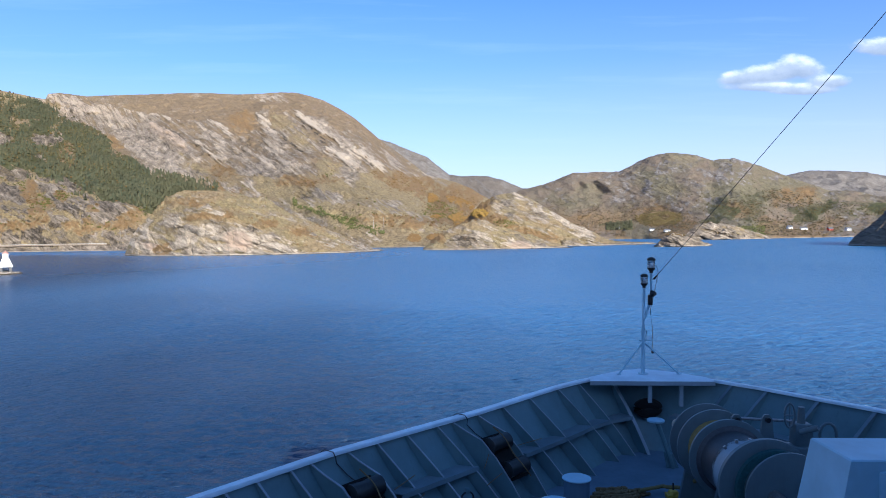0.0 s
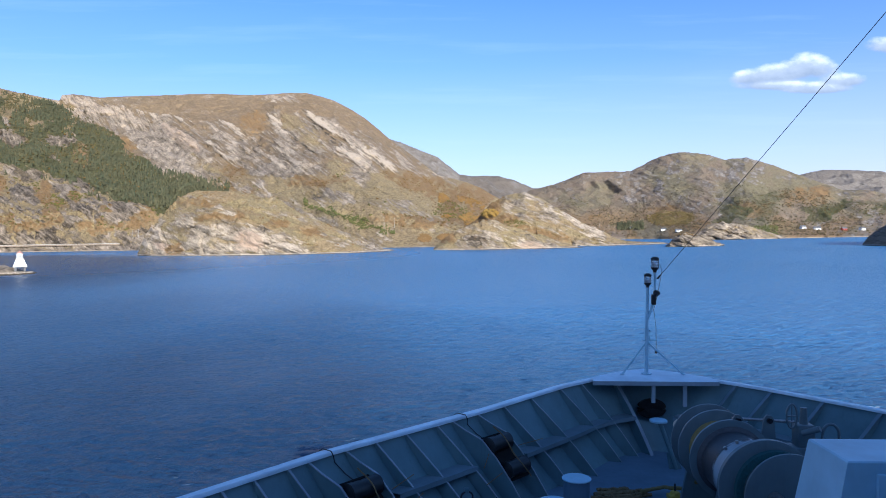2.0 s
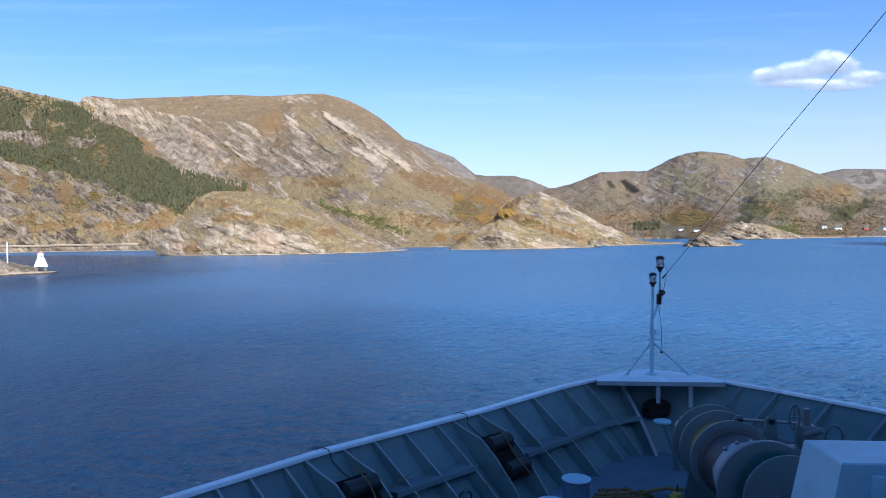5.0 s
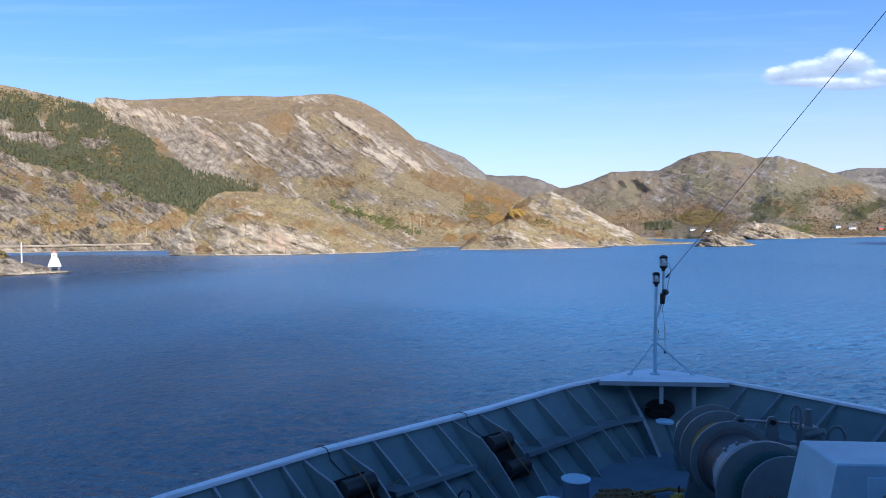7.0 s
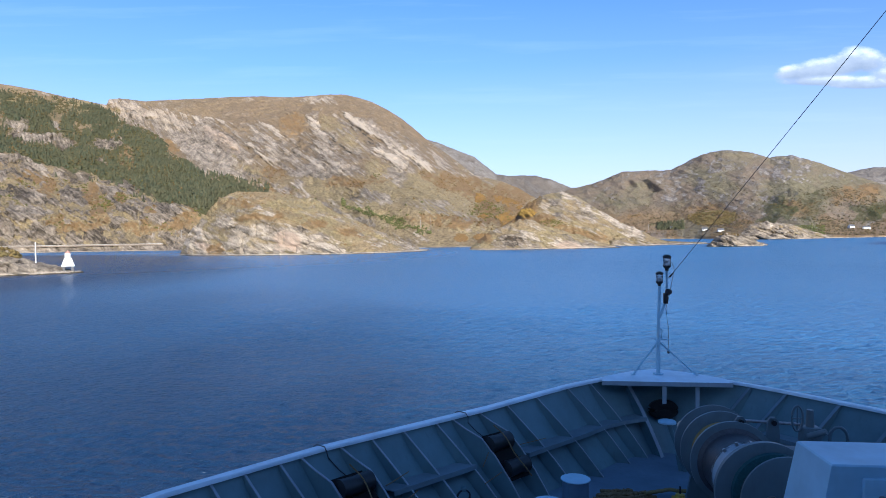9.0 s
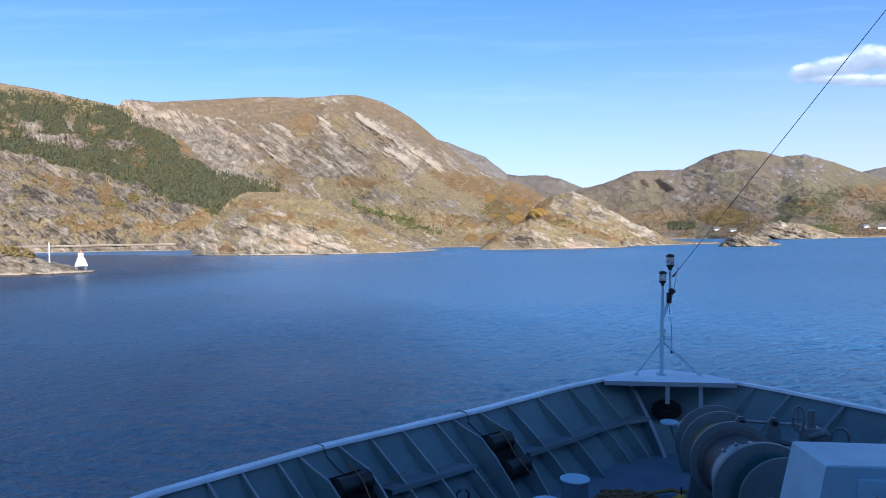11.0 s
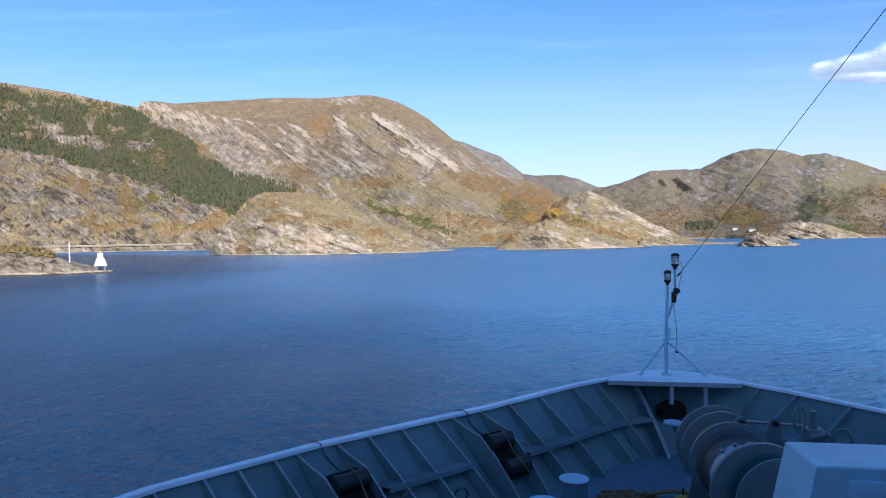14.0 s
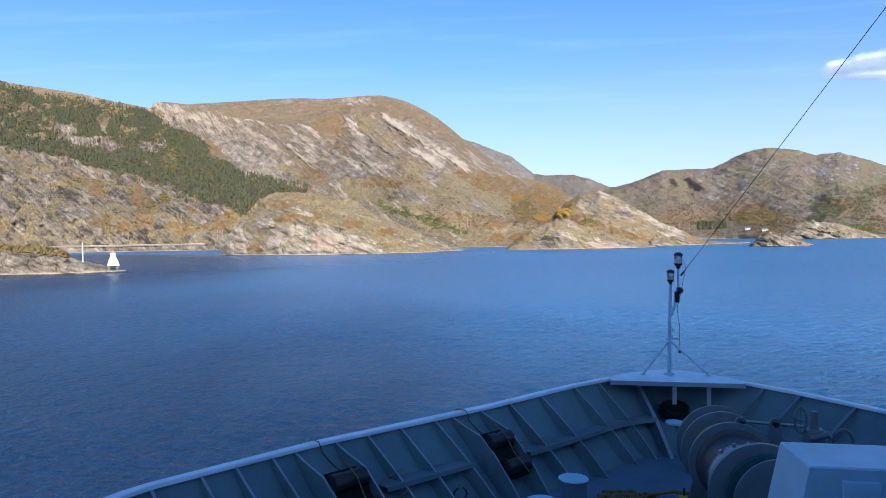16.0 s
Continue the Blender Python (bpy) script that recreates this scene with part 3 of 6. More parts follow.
def mountain_shape(U, S):
    shore = 1250 - 90 * smooth(-0.3, 0.0, U) + 60 * fbm(U * 9, U * 0, 3)
    shore = shore - 150 * smooth(-0.26, -0.04, U) * smooth(0.20, 0.07, U)
    crest = 2500 + 500 * smooth(-0.55, -0.35, U) - 150 * smooth(0.0, 0.2, U)
    Y = shore + (crest - shore) * S
    top = EYE + RIDGE(U) * crest
    lift = np.where(S < 1, 0.10 * smooth(0, 0.06, S) + 0.90 * (0.55 * S + 0.45 * S ** 2), 1 - 0.9 * (S - 1) ** 1.2)
    Z = top * lift
    E = (Z - EYE) / Y
    inside = np.clip(S / 0.12, 0, 1) * np.clip((1.0 - S) / 0.10, 0.05, 1)
    size = np.clip(top / 500, 0.15, 1)
    lump = fbm(U * Y / 260, Y / 260, 5)
    gully = ridged(U * Y / 150 + Y / 500, Y / 420, 21)
    Z = Z + size * inside * (45 * (lump - 0.5) + 24 * (beds(U, E, 33, 0.02, 0.16, 11) - 0.5) + 24 * (gully - 0.5))
    Z = Z + (0.4 + 0.6 * inside) * 6 * (fbm(U * Y / 22, Y / 30, 8) - 0.5)
    Z = np.where(S <= 0.0, -3, Z)
    E = (Z - EYE) / Y
    # ragged edges for every kind of cover
    w1, w2 = fbm(U * 42, E * 60, 601, 6, 0.62) - 0.5, fbm(U * 42 + 31, E * 60 - 17, 602, 6, 0.62) - 0.5
    streak = grain_of(U, E, 37, 0.0075, 0.050, 35)
    steep = grain_of(U, E, 80, 0.007, 0.03, 65)
    u, e = U + 0.030 * w1 + 0.003 * streak, E + 0.018 * w2 + 0.004 * streak
    flute = grain_of(U, E, 62, 0.006, 0.045, 55)
    mottle = np.clip((fbm(U * 150, E * 210, 71, 4, 0.65) - 0.5) * 4, -1, 1)
    face = smooth(-0.004, 0.004, FACE_TOP(u) - e) * smooth(-0.005, 0.005, e - FACE_FOOT(u)) * smooth(-0.515, -0.495, U)
    fluted = strip(u, e, -0.4909, 0.2075, -0.3598, 0.1657, 0.024)
    streak = streak * (1 - fluted) + flute * fluted
    scree = total(patch, u, e, SCREES)
    crags = total(patch, u, e, CRAGS)
    streak = streak * (1 - crags) * (1 - 0.7 * scree) + steep * crags
    pale = total(strip, u, e, PALE_SLABS)
    grey = total(strip, u, e, GREY_STRIPS)
    cleft = total(patch, u + 0.004 * streak, e + 0.004 * streak, CLEFTS) * smooth(-0.9, 0.3, 0.6 - streak)
    warm = strip(U + 0.012 * w1, E + 0.010 * w2, -0.3507, 0.1664, -0.3052, 0.1318, 0.008)
    olive = total(patch, u, e, OLIVE_GROUND)
    rust = total(patch, u, e, RUST_GROUND)
    light_edge = total(strip, U + 0.010 * w1, E + 0.008 * w2, PALE_EDGES) * smooth(-0.75, 0.1, streak + 0.5 * mottle)
    dark_edge = total(strip, U + 0.010 * w1, E + 0.008 * w2, DARK_EDGES) * smooth(-0.6, 0.2, mottle)
    # below the wood: rounded outcrops with bushes in the hollows between them
    wob = 0.5 * w1
    knob, kind = cells((U * 0.86 - E * 0.5) / 0.060 + 3 * wob, (U * 0.5 + E * 0.86) / 0.033 + 2 * wob, 603)
    knob2, kind2 = cells((U * 0.8 - E * 0.6) / 0.027 + 3 * wob, (U * 0.6 + E * 0.8) / 0.012 + 3 * wob, 607)
    lower = smooth(0.006, -0.006, e - FOREST_FOOT(u)) * smooth(-0.345, -0.40, U)
    outcrop = smooth(0.05, 0.22, knob + 0.25 * (knob2 - 0.2) + 0.05 * streak) * (0.45 + 0.55 * smooth(0.15, 0.35, kind))
    rust = np.maximum(rust, 1.1 * lower * total(patch, u, e, LOW_RUST))
    woods = smooth(-0.006, 0.004, e - FOREST_FOOT(u)) * smooth(-0.003, 0.004, FOREST_TOP(u) - e) * (U < -0.262)
    thin = smooth(-0.30, -0.46, U) * smooth(-0.004, 0.02, E - 0.127 + 0.12 * (U + 0.5))
    woods = woods * (1 - 0.92 * crags) * (1 - 0.7 * thin * smooth(0.44, 0.58, fbm(U * 44, E * 70, 315, 5, 0.6))) * (1 - 0.8 * patch(u, e, -0.4683, 0.1231, 0.009, 0.018))
    # relief that goes with the cover: slabs stand proud, joints and clefts lie back
    proud = face * (5 * streak + 12 * pale + 4 * warm) + 5 * light_edge - 5 * dark_edge + lower * (10 * smooth(0, 0.4, knob) * smooth(0.1, 0.5, kind) + 2.5 * smooth(0, 0.4, knob2) + 2 * streak) + 10 * crags + 7 * (1 - face) * (mottle * 0.4 + w1) - 9 * cleft
    crag = ridged(U * Y / 70 + Z / 60, Z / 34 - U * Y / 140, 27)
    Y = Y - (S < 1) * np.clip(S / 0.04, 0, 1) * np.clip((1 - S) / 0.03, 0, 1) * (proud * (0.5 + 0.5 * size) - (26 - 14 * lower) * size * (crag - 0.5))
    bare = fbm(U * 26, E * 40, 619, 5, 0.6)
    spots = smooth(0.60, 0.70, fbm(U * 95, E * 130, 617, 4, 0.6))
    summit = smooth(0.008, 0.002, RIDGE(U) - E) * smooth(0.56, 0.66, fbm(U * 60, E * 120, 617)) + strip(u, e, -0.2060, 0.2091, -0.1567, 0.1984, 0.004)
    foot_rock = smooth(0.12, 0.05, E) * smooth(-0.36, -0.28, U)
    rock = 0.04 + face * (0.46 + 0.42 * streak + 1.0 * (bare - 0.5) + 0.12 * mottle + 0.30 * pale + 0.15 * fluted) + 0.55 * grey + 0.5 * light_edge + 0.4 * dark_edge + 0.85 * scree + 0.7 * warm + 0.7 * crags + lower * (1.15 * outcrop - 0.04 + 0.20 * streak) + 0.5 * summit
    rock = rock + (1 - face) * (0.30 * spots + 0.55 * smooth(0.42, 0.62, bare) * (0.55 + 0.8 * streak) * foot_rock + 0.22 * streak * foot_rock) + 0.4 * cleft
    rock = rock - 0.42 * olive * (1 - 0.6 * pale) - (0.60 + 0.6 * lower) * rust * (1 - 0.4 * grey) + 0.55 * smooth(-0.36, -0.42, U) * smooth(0.0, -0.006, E)
    tone = 0.45 + 0.20 * streak + 0.10 * mottle + 0.22 * (fbm(U * 60, E * 85, 621, 5, 0.6) - 0.5) + face * (0.22 * pale - 0.05 + 0.06 * fluted) + 0.30 * light_edge - 0.30 * dark_edge + 0.06 * grey + lower * (0.18 * (kind2 - 0.5) + 0.24 * (kind - 0.45)) - 0.08 * crags + 0.15 * summit + 0.1 * spots - 0.22 * cleft + 0.06 * scree + 0.06 * scree * mottle + 0.22 * smooth(-0.36, -0.42, U) * smooth(0.0, -0.006, E) - 0.16 * (1 - smooth(0.0, 0.10, knob2)) * np.maximum(lower, crags) - 0.10 * lower
    rust = rust * (0.66 + 0.5 * mottle) + 0.18 * smooth(0.56, 0.7, fbm(U * 30, E * 40, 44)) * smooth(0.13, 0.06, E)
    woods = np.maximum(woods, 0.42 * smooth(-0.46, -0.54, U) * smooth(0.165, 0.185, E) * smooth(0.004, 0.012, RIDGE(U) - E))
    woods = np.clip(woods + 0.28 * lower * (1 - outcrop) * smooth(0.45, 0.55, fbm(U * 70, E * 90, 653)), 0, 1)
    olive = olive * (0.8 + 0.4 * mottle) + (0.45 + 0.15 * smooth(-0.2, -0.1, U)) * (1 - face) * smooth(0.13, 0.09, E) + 0.4 * lower * (1 - 0.5 * outcrop) + 0.4 * smooth(0.44, 0.60, fbm(U * 20, E * 34, 645)) * smooth(0.10, 0.06, E) + 0.15 * thin
    return Y, Z, (rock, woods, rust * (1 - np.clip(1.5 * woods, 0, 1)), olive, tone, 0.45 * warm + 0.1 * pale * fluted)


STEPS = np.concatenate([[-0.004, 0.0], np.linspace(0.0015, 0.07, 52), np.linspace(0.073, 1.0, 315), np.linspace(1.03, 1.5, 6)])
land_sheet("mountain", np.concatenate([np.linspace(-0.95, -0.765, 60), np.linspace(-0.76, 0.21, 1120)]), STEPS, mountain_shape, MOUNTAIN, "broad bare mountain of pale dipping rock slabs and brown autumn heath", "mountain")

FAR_RIDGE = curve_of([(-0.2, 0.12), (-0.067, 0.1512), (-0.0339, 0.1464), (-0.0051, 0.136), (0.0402, 0.117), (0.0728, 0.0907), (0.0894, 0.0888), (0.1308, 0.088), (0.1514, 0.0819), (0.1802, 0.0698), (0.2133, 0.0667), (0.2629, 0.0584), (0.4, 0.04)])


def far_shape(U, S):
    Y = 3000 + 900 * S
    top = EYE + FAR_RIDGE(U) * 3900
    Z = np.where(S < 1, top * S, top * (1 - 0.6 * (S - 1)))
    inside = np.clip((1 - S) / 0.12, 0.06, 1)
    bed = beds(U, Z / Y, 30, 0.008, 0.06, 61)
    Z = Z + inside * (70 * (fbm(U * Y / 300, Y / 300, 51) - 0.5) + 35 * (bed - 0.5)) + 9 * (fbm(U * 160, S * 12, 52) - 0.5)
    return Y, Z, (0.30 + 0.7 * (bed - 0.35), 0 * U, 0 * U)


land_sheet("far_ridge", np.linspace(-0.2, 0.4, 420), np.concatenate([np.linspace(0, 1, 90), [1.1, 1.3, 1.6]]), far_shape, FAR, "distant brown ridge with grey rock outcrops behind the valley", "mountain")

HILL = curve_of([(0.06, 0.03), (0.1468, 0.0563), (0.1802, 0.0681), (0.2135, 0.0758), (0.2552, 0.0917), (0.3256, 0.0929), (0.3465, 0.1025), (0.3716, 0.1145), (0.4007, 0.1206), (0.4296, 0.1185), (0.4709, 0.1086), (0.4999, 0.1114), (0.5453, 0.099), (0.5865, 0.0834), (0.6507, 0.0599), (0.7268, 0.0503), (0.8095, 0.0447), (1.0, 0.05)])


HILL_SLABS = ((0.4195, 0.0390, 0.030, 0.012, 12), (0.4651, 0.0465, 0.020, 0.010, 20), (0.3911, 0.0932, 0.020, 0.012, 0), (0.4861, 0.0833, 0.016, 0.016, 0), (0.5192, 0.0868, 0.014, 0.014, 0), (0.3287, 0.0571, 0.010, 0.008, 0), (0.4773, 0.0256, 0.03, 0.006, 8), (0.4114, 0.0557, 0.012, 0.006, 20), (0.2460, 0.0586, 0.012, 0.006, 0), (0.6344, 0.0063, 0.03, 0.012, 0), (0.3660, 0.0689, 0.012, 0.010, 40))
HILL_TURF = ((0.5434, 0.0062, 0.034, 0.009, 0), (0.3868, 0.0726, 0.04, 0.02, 20), (0.5107, 0.0540, 0.06, 0.02, 5), (0.5769, 0.0652, 0.04, 0.02, 0))
HILL_LEAF = ((0.3945, 0.0229, 0.05, 0.012, 0), (0.4192, 0.0142, 0.03, 0.010, 0), (0.2703, 0.0251, 0.02, 0.004, 0), (0.5934, 0.0525, 0.04, 0.016, 0), (0.3781, 0.0356, 0.03, 0.008, 0), (0.5105, 0.0374, 0.03, 0.008, 10))


def hill_shape(U, S):
    shore = 1900 - 480 * smooth(0.30, 0.52, U) + 50 * fbm(U * 30, U * 0, 71)
    crest = 3000 - 450 * smooth(0.5, 0.75, U)
    Y = shore + (crest - shore) * S
    top = EYE + HILL(U) * crest
    Z = np.where(S < 1, top * (0.02 * smooth(0, 0.01, S) + 0.98 * (0.4 * S + 0.6 * smooth(0.0, 1.05, S))), top * (1 - 0.8 * (S - 1)))
    inside = np.clip(S / 0.3, 0, 1) * np.clip((1 - S) / 0.12, 0.06, 1)
    E = (Z - EYE) / Y
    bed = beds(U, E, 20, 0.014, 0.06, 73)
    lump = fbm(U * Y / 200, Y / 200, 75)
    Z = Z + inside * (34 * (lump - 0.5) + 14 * (bed - 0.5) + 12 * (ridged(U * Y / 90, Y / 160, 77) - 0.5)) + np.clip(S * 9, 0, 1) * 8 * (fbm(U * Y / 25, Y / 35, 78) - 0.5)
    # steep steps that face west on the shoulder
    for x0, y0, reach, high in ((728, 2675, 36, 18), (778, 2593, 60, 30)):
        d = U * Y - x0 + 0.12 * (Y - y0)
        cut = 0.7 * smooth(-5, 3, d) * smooth(220, 10, d) - 0.3 * smooth(3, -5, d) * smooth(-50, -8, d)
        Z = Z + high * cut * smooth(reach * 1.9, reach * 0.5, np.abs(Y - y0)) * np.clip((HILL(U) - E) / 0.012, 0, 1)
    Z = np.where(S <= 0, -3, Z)
    E = (Z - EYE) / Y
    rock = -0.12 + 0.40 * smooth(0.5, 0.72, bed) * smooth(0.02, 0.06, E) + 0.3 * smooth(0.5, 0.65, lump) + 0.7 * smooth(0.008, 0.003, S) + 0.5 * np.exp(-((U - 0.475) / 0.05) ** 2) * smooth(0.024, 0.008, E + 0.02 * (lump - 0.5))
    crack, kind = cells(U / 0.022 + fbm(U * 50, E * 70, 621), E / 0.012 + fbm(U * 50, E * 70, 623), 625)
    rock = rock + 0.35 * smooth(0.1, 0.3, crack) * (kind > 0.62) * smooth(0.012, 0.03, E) + 1.0 * np.exp(-((U - 0.70) / 0.045) ** 2) * smooth(0.036, 0.02, E) * smooth(0.03, 0.15, crack)
    rock = rock - 0.25 * smooth(0.46, 0.54, U) * smooth(0.08, 0.05, E) * smooth(0.012, 0.022, E)
    wood = 0.55 * smooth(0.5, 0.62, fbm(U * 26, E * 50, 79)) * smooth(0.07, 0.03, E) + 0.45 * smooth(0.45, 0.53, U) * smooth(0.075, 0.05, E) * smooth(0.42, 0.56, fbm(U * 30, E * 60, 83))
    wood = wood * smooth(0.008, 0.016, E)
    rust = 0.5 * smooth(0.44, 0.6, fbm(U * 22, E * 36, 81)) * smooth(0.065, 0.02, E)
    streak = grain_of(U, E, 28, 0.006, 0.05, 85)
    mottle = np.clip((fbm(U * 130, E * 190, 86, 4, 0.65) - 0.5) * 4, -1, 1)
    turf = 0.15 + 0.55 * smooth(0.46, 0.62, fbm(U * 18, E * 30, 87)) + 0.25 * mottle
    u, e = U + 0.02 * (fbm(U * 50, E * 70, 88, 5, 0.6) - 0.5) + 0.003 * streak, E + 0.014 * (fbm(U * 50, E * 70, 89, 5, 0.6) - 0.5) + 0.003 * streak
    slabs = total(patch, u, e, HILL_SLABS) * smooth(0.44, 0.56, fbm(U * 170, E * 240, 96, 3, 0.6))
    turf = turf + 0.8 * total(patch, u, e, HILL_TURF)
    leaf = total(patch, u, e, HILL_LEAF)
    crown = smooth(0.035, 0.01, HILL(U) - E) * smooth(0.46, 0.60, fbm(U * 60, E * 80, 90))
    rock = 0.5 * rock - 0.06 + 0.14 * streak + 0.42 * mottle + 0.62 * slabs + 0.25 * crown - 0.4 * leaf
    return Y, Z, (rock, wood, np.maximum(rust, leaf * (0.6 + 0.4 * mottle)), turf, 0.38 + 0.12 * streak + 0.20 * mottle + 0.14 * slabs, 0 * U)


land_sheet("hill", np.linspace(0.06, 0.98, 760), np.concatenate([[-0.004, 0.0], np.linspace(0.002, 1.0, 210), np.linspace(1.04, 1.4, 6)]), hill_shape, HILLSIDE, "rocky hill with brown heath, scrub woods and a low shore", "hill")

DISTANT = curve_of([(0.45, 0.05), (0.5117, 0.0748), (0.5699, 0.082), (0.5948, 0.0874), (0.6198, 0.0919), (0.6512, 0.0906), (0.7108, 0.0879), (0.7604, 0.0787), (0.8099, 0.0654), (1.0, 0.06)])


def distant_shape(U, S):
    Y = 3050 + 850 * S
    top = EYE + DISTANT(U) * 3900
    Z = np.where(S < 1, top * S ** 0.8, top * (1 - 0.6 * (S - 1)))
    Z = Z + np.clip((1 - S) / 0.15, 0.08, 1) * (80 * (ridged(U * Y / 260, Y / 260, 91) - 0.5)) + 6 * (fbm(U * 140, S * 9, 92) - 0.5)
    return Y, Z, (0.75 + 0 * U, 0 * U, 0 * U)


land_sheet("far_fell", np.linspace(0.45, 1.0, 260), np.concatenate([np.linspace(0, 1, 70), [1.1, 1.3, 1.5]]), distant_shape, FAR, "distant bare grey fell", "mountain")


knoll_shapes = []


def knoll(name, points, near, deep, label, seed, us, cliff, mat=SHORE, top_at=0.5, scrub=None, bare=0.18, jag=0.0, marks=None, rough=1.0):
    """A rounded rock knoll that stands in the water: ridge line, distance of its shore, and depth."""
    line = curve_of(points)
    mid = (points[0][0] + points[-1][0]) / 2
    half = (points[-1][0] - points[0][0]) / 2

    def shape(U, S):
        bend = np.sqrt(np.clip(1 - ((U - mid) / half) ** 2, 0.0, 1))
        shore = near + deep * 0.45 * (1 - bend) + 0.02 * near * (fbm(U * near / 45, U * 0, seed, 6, 0.6) - 0.5) * np.clip(1 - S / 0.12, 0, 1)
        Y = shore + deep * (0.25 + 0.75 * bend) * S
        crest = shore + deep * (0.25 + 0.75 * bend) * top_at
        top = EYE + line(U) * crest
        foot = cliff(U)
        up = np.clip(S / top_at, 0, 1)
        Z = top * (foot * smooth(0, 0.10, up) + (1 - foot) * (0.35 * up + 0.65 * np.sin(up * math.pi / 2)))
        Z = np.where(S > top_at, top * (1 - smooth(top_at, 1.0, S)) - 2 * smooth(0.8, 1.0, S), Z)
        inside = np.clip(up / 0.1, 0, 1) * np.clip(np.abs(top_at - S) / 0.12, 0.12, 1) * np.clip(top / 20, 0.1, 1)
        x = U * Y
        E = (Z - EYE) / Y
        bed = beds(U, E, 24, 9.0 / near, 60.0 / near, seed + 1)
        Z = Z + inside * (20 * (fbm(x / 48, Y / 48, seed + 2) - 0.5) + 10 * (bed - 0.5) + 7 * (ridged(x / 16, Y / 18, seed + 3) - 0.5)) + np.clip(up / 0.03, 0, 1) * 2.2 * (fbm(x / 5, Y / 6, seed + 4) - 0.5)
        Y = Y + rough * np.clip(up / 0.02, 0, 1) * (1 - up) * (0.004 * near * (ridged((x * 0.45 + Z * 0.9) / (0.010 * near), (x * 0.9 - Z * 0.45) / (0.06 * near), seed + 8) - 0.5) + 0.011 * near * (fbm(x / (0.016 * near) + Z / 11, Z / (0.011 * near) + Y / 40, seed + 9) - 0.5))
        joint, own = cells(x / (0.036 * near) + 0.5 * fbm(x / 20, Z / 20, seed + 12) + Z / 40, Z / (0.017 * near) + Y / 60 + 0.8 * fbm(x / 15, Z / 15, seed + 13), seed + 11)
        Y = Y - rough * np.clip(up / 0.02, 0, 1) * np.clip(1.2 - up, 0, 1) * np.clip(top / 12, 0, 1) * (0.0045 * near * smooth(0, 0.4, joint) * smooth(0.1, 0.6, own) + 0.002 * near * own)
        Z = Z + jag * np.clip(up / 0.05, 0, 1) * (ridged(x / 11 + Y / 30, Y / 14, seed + 10) - 0.62)
        Z = np.where(S <= 0, -2.5, Z)
        rock = bare + 0.22 * smooth(0.1, 0.3, joint) * (own > 0.4) + 0.40 * smooth(0.48, 0.7, bed) + 0.75 * foot * smooth(0.30, 0.12, up) + 0.9 * smooth(2.6, 1.2, Z) - 0.35 * smooth(0.45, 0.6, fbm(x / 30, (Y + 2 * Z) / 45, seed + 5))
        rust = (0.25 if marks else 0.62 * (1 - bare)) * smooth(0.52, 0.68, fbm(x / 24, (Y + 2 * Z) / 50, seed + 6)) * smooth(2, 5, Z)
        if scrub:
            rust = rust + scrub(U, up) * smooth(0.35, 0.55, fbm(x / 18, Y / 30, seed + 7))
        E = (Z - EYE) / Y
        streak = grain_of(U, E, 20, 5.0 / near, 40.0 / near, seed + 20)
        mottle = np.clip((fbm(U * near / 6, E * near / 4, seed + 14, 4, 0.65) - 0.5) * 4, -1, 1)
        tone = 0.46 + 0.24 * streak + 0.10 * mottle + 0.12 * (own - 0.5) + 0.10 * foot * smooth(0.30, 0.12, up) - 0.36 * (1 - smooth(0, 0.07, joint)) * smooth(0.5, 0.2, up)
        rock = rock + 0.30 * streak + 0.12 * mottle
        grass = 0.75 * smooth(0.38, 0.58, fbm(x / 26, (Y + 2 * Z) / 40, seed + 15)) + 0.2 * mottle
        warm = 0 * U
        if marks:
            u = U + 0.020 * (fbm(U * 60, E * 80, seed + 16, 5, 0.6) - 0.5) + 0.002 * streak
            e = E + 0.014 * (fbm(U * 60 + 7, E * 80, seed + 17, 5, 0.6) - 0.5) + 0.003 * streak
            stone, slab, leaf, pink, dark = (total(kind, u, e, marks[title]) for kind, title in ((strip, "grey"), (strip, "pale"), (patch, "rust"), (patch, "pink"), (patch, "dark")))
            rock = rock + 0.45 * stone + 0.55 * slab + 0.5 * pink + 0.6 * dark - 0.5 * leaf
            tone = tone + 0.17 * slab - 0.16 * dark
            rock = rock - 0.20 * smooth(0.22, 0.55, up)
            rust = np.maximum(rust * (1 - slab), leaf * (0.7 + 0.4 * mottle))
            warm = 0.7 * pink
        return Y, Z, (rock, 0 * U, rust, grass, tone, warm)
    knoll_shapes.append(shape)
    land_sheet(name, us, np.concatenate([[-0.01, 0.0], np.linspace(0.001, 0.06, 62), np.linspace(0.063, top_at, 92), np.linspace(top_at + 0.02, 1.0, 12)]), shape, mat, label, "headland")


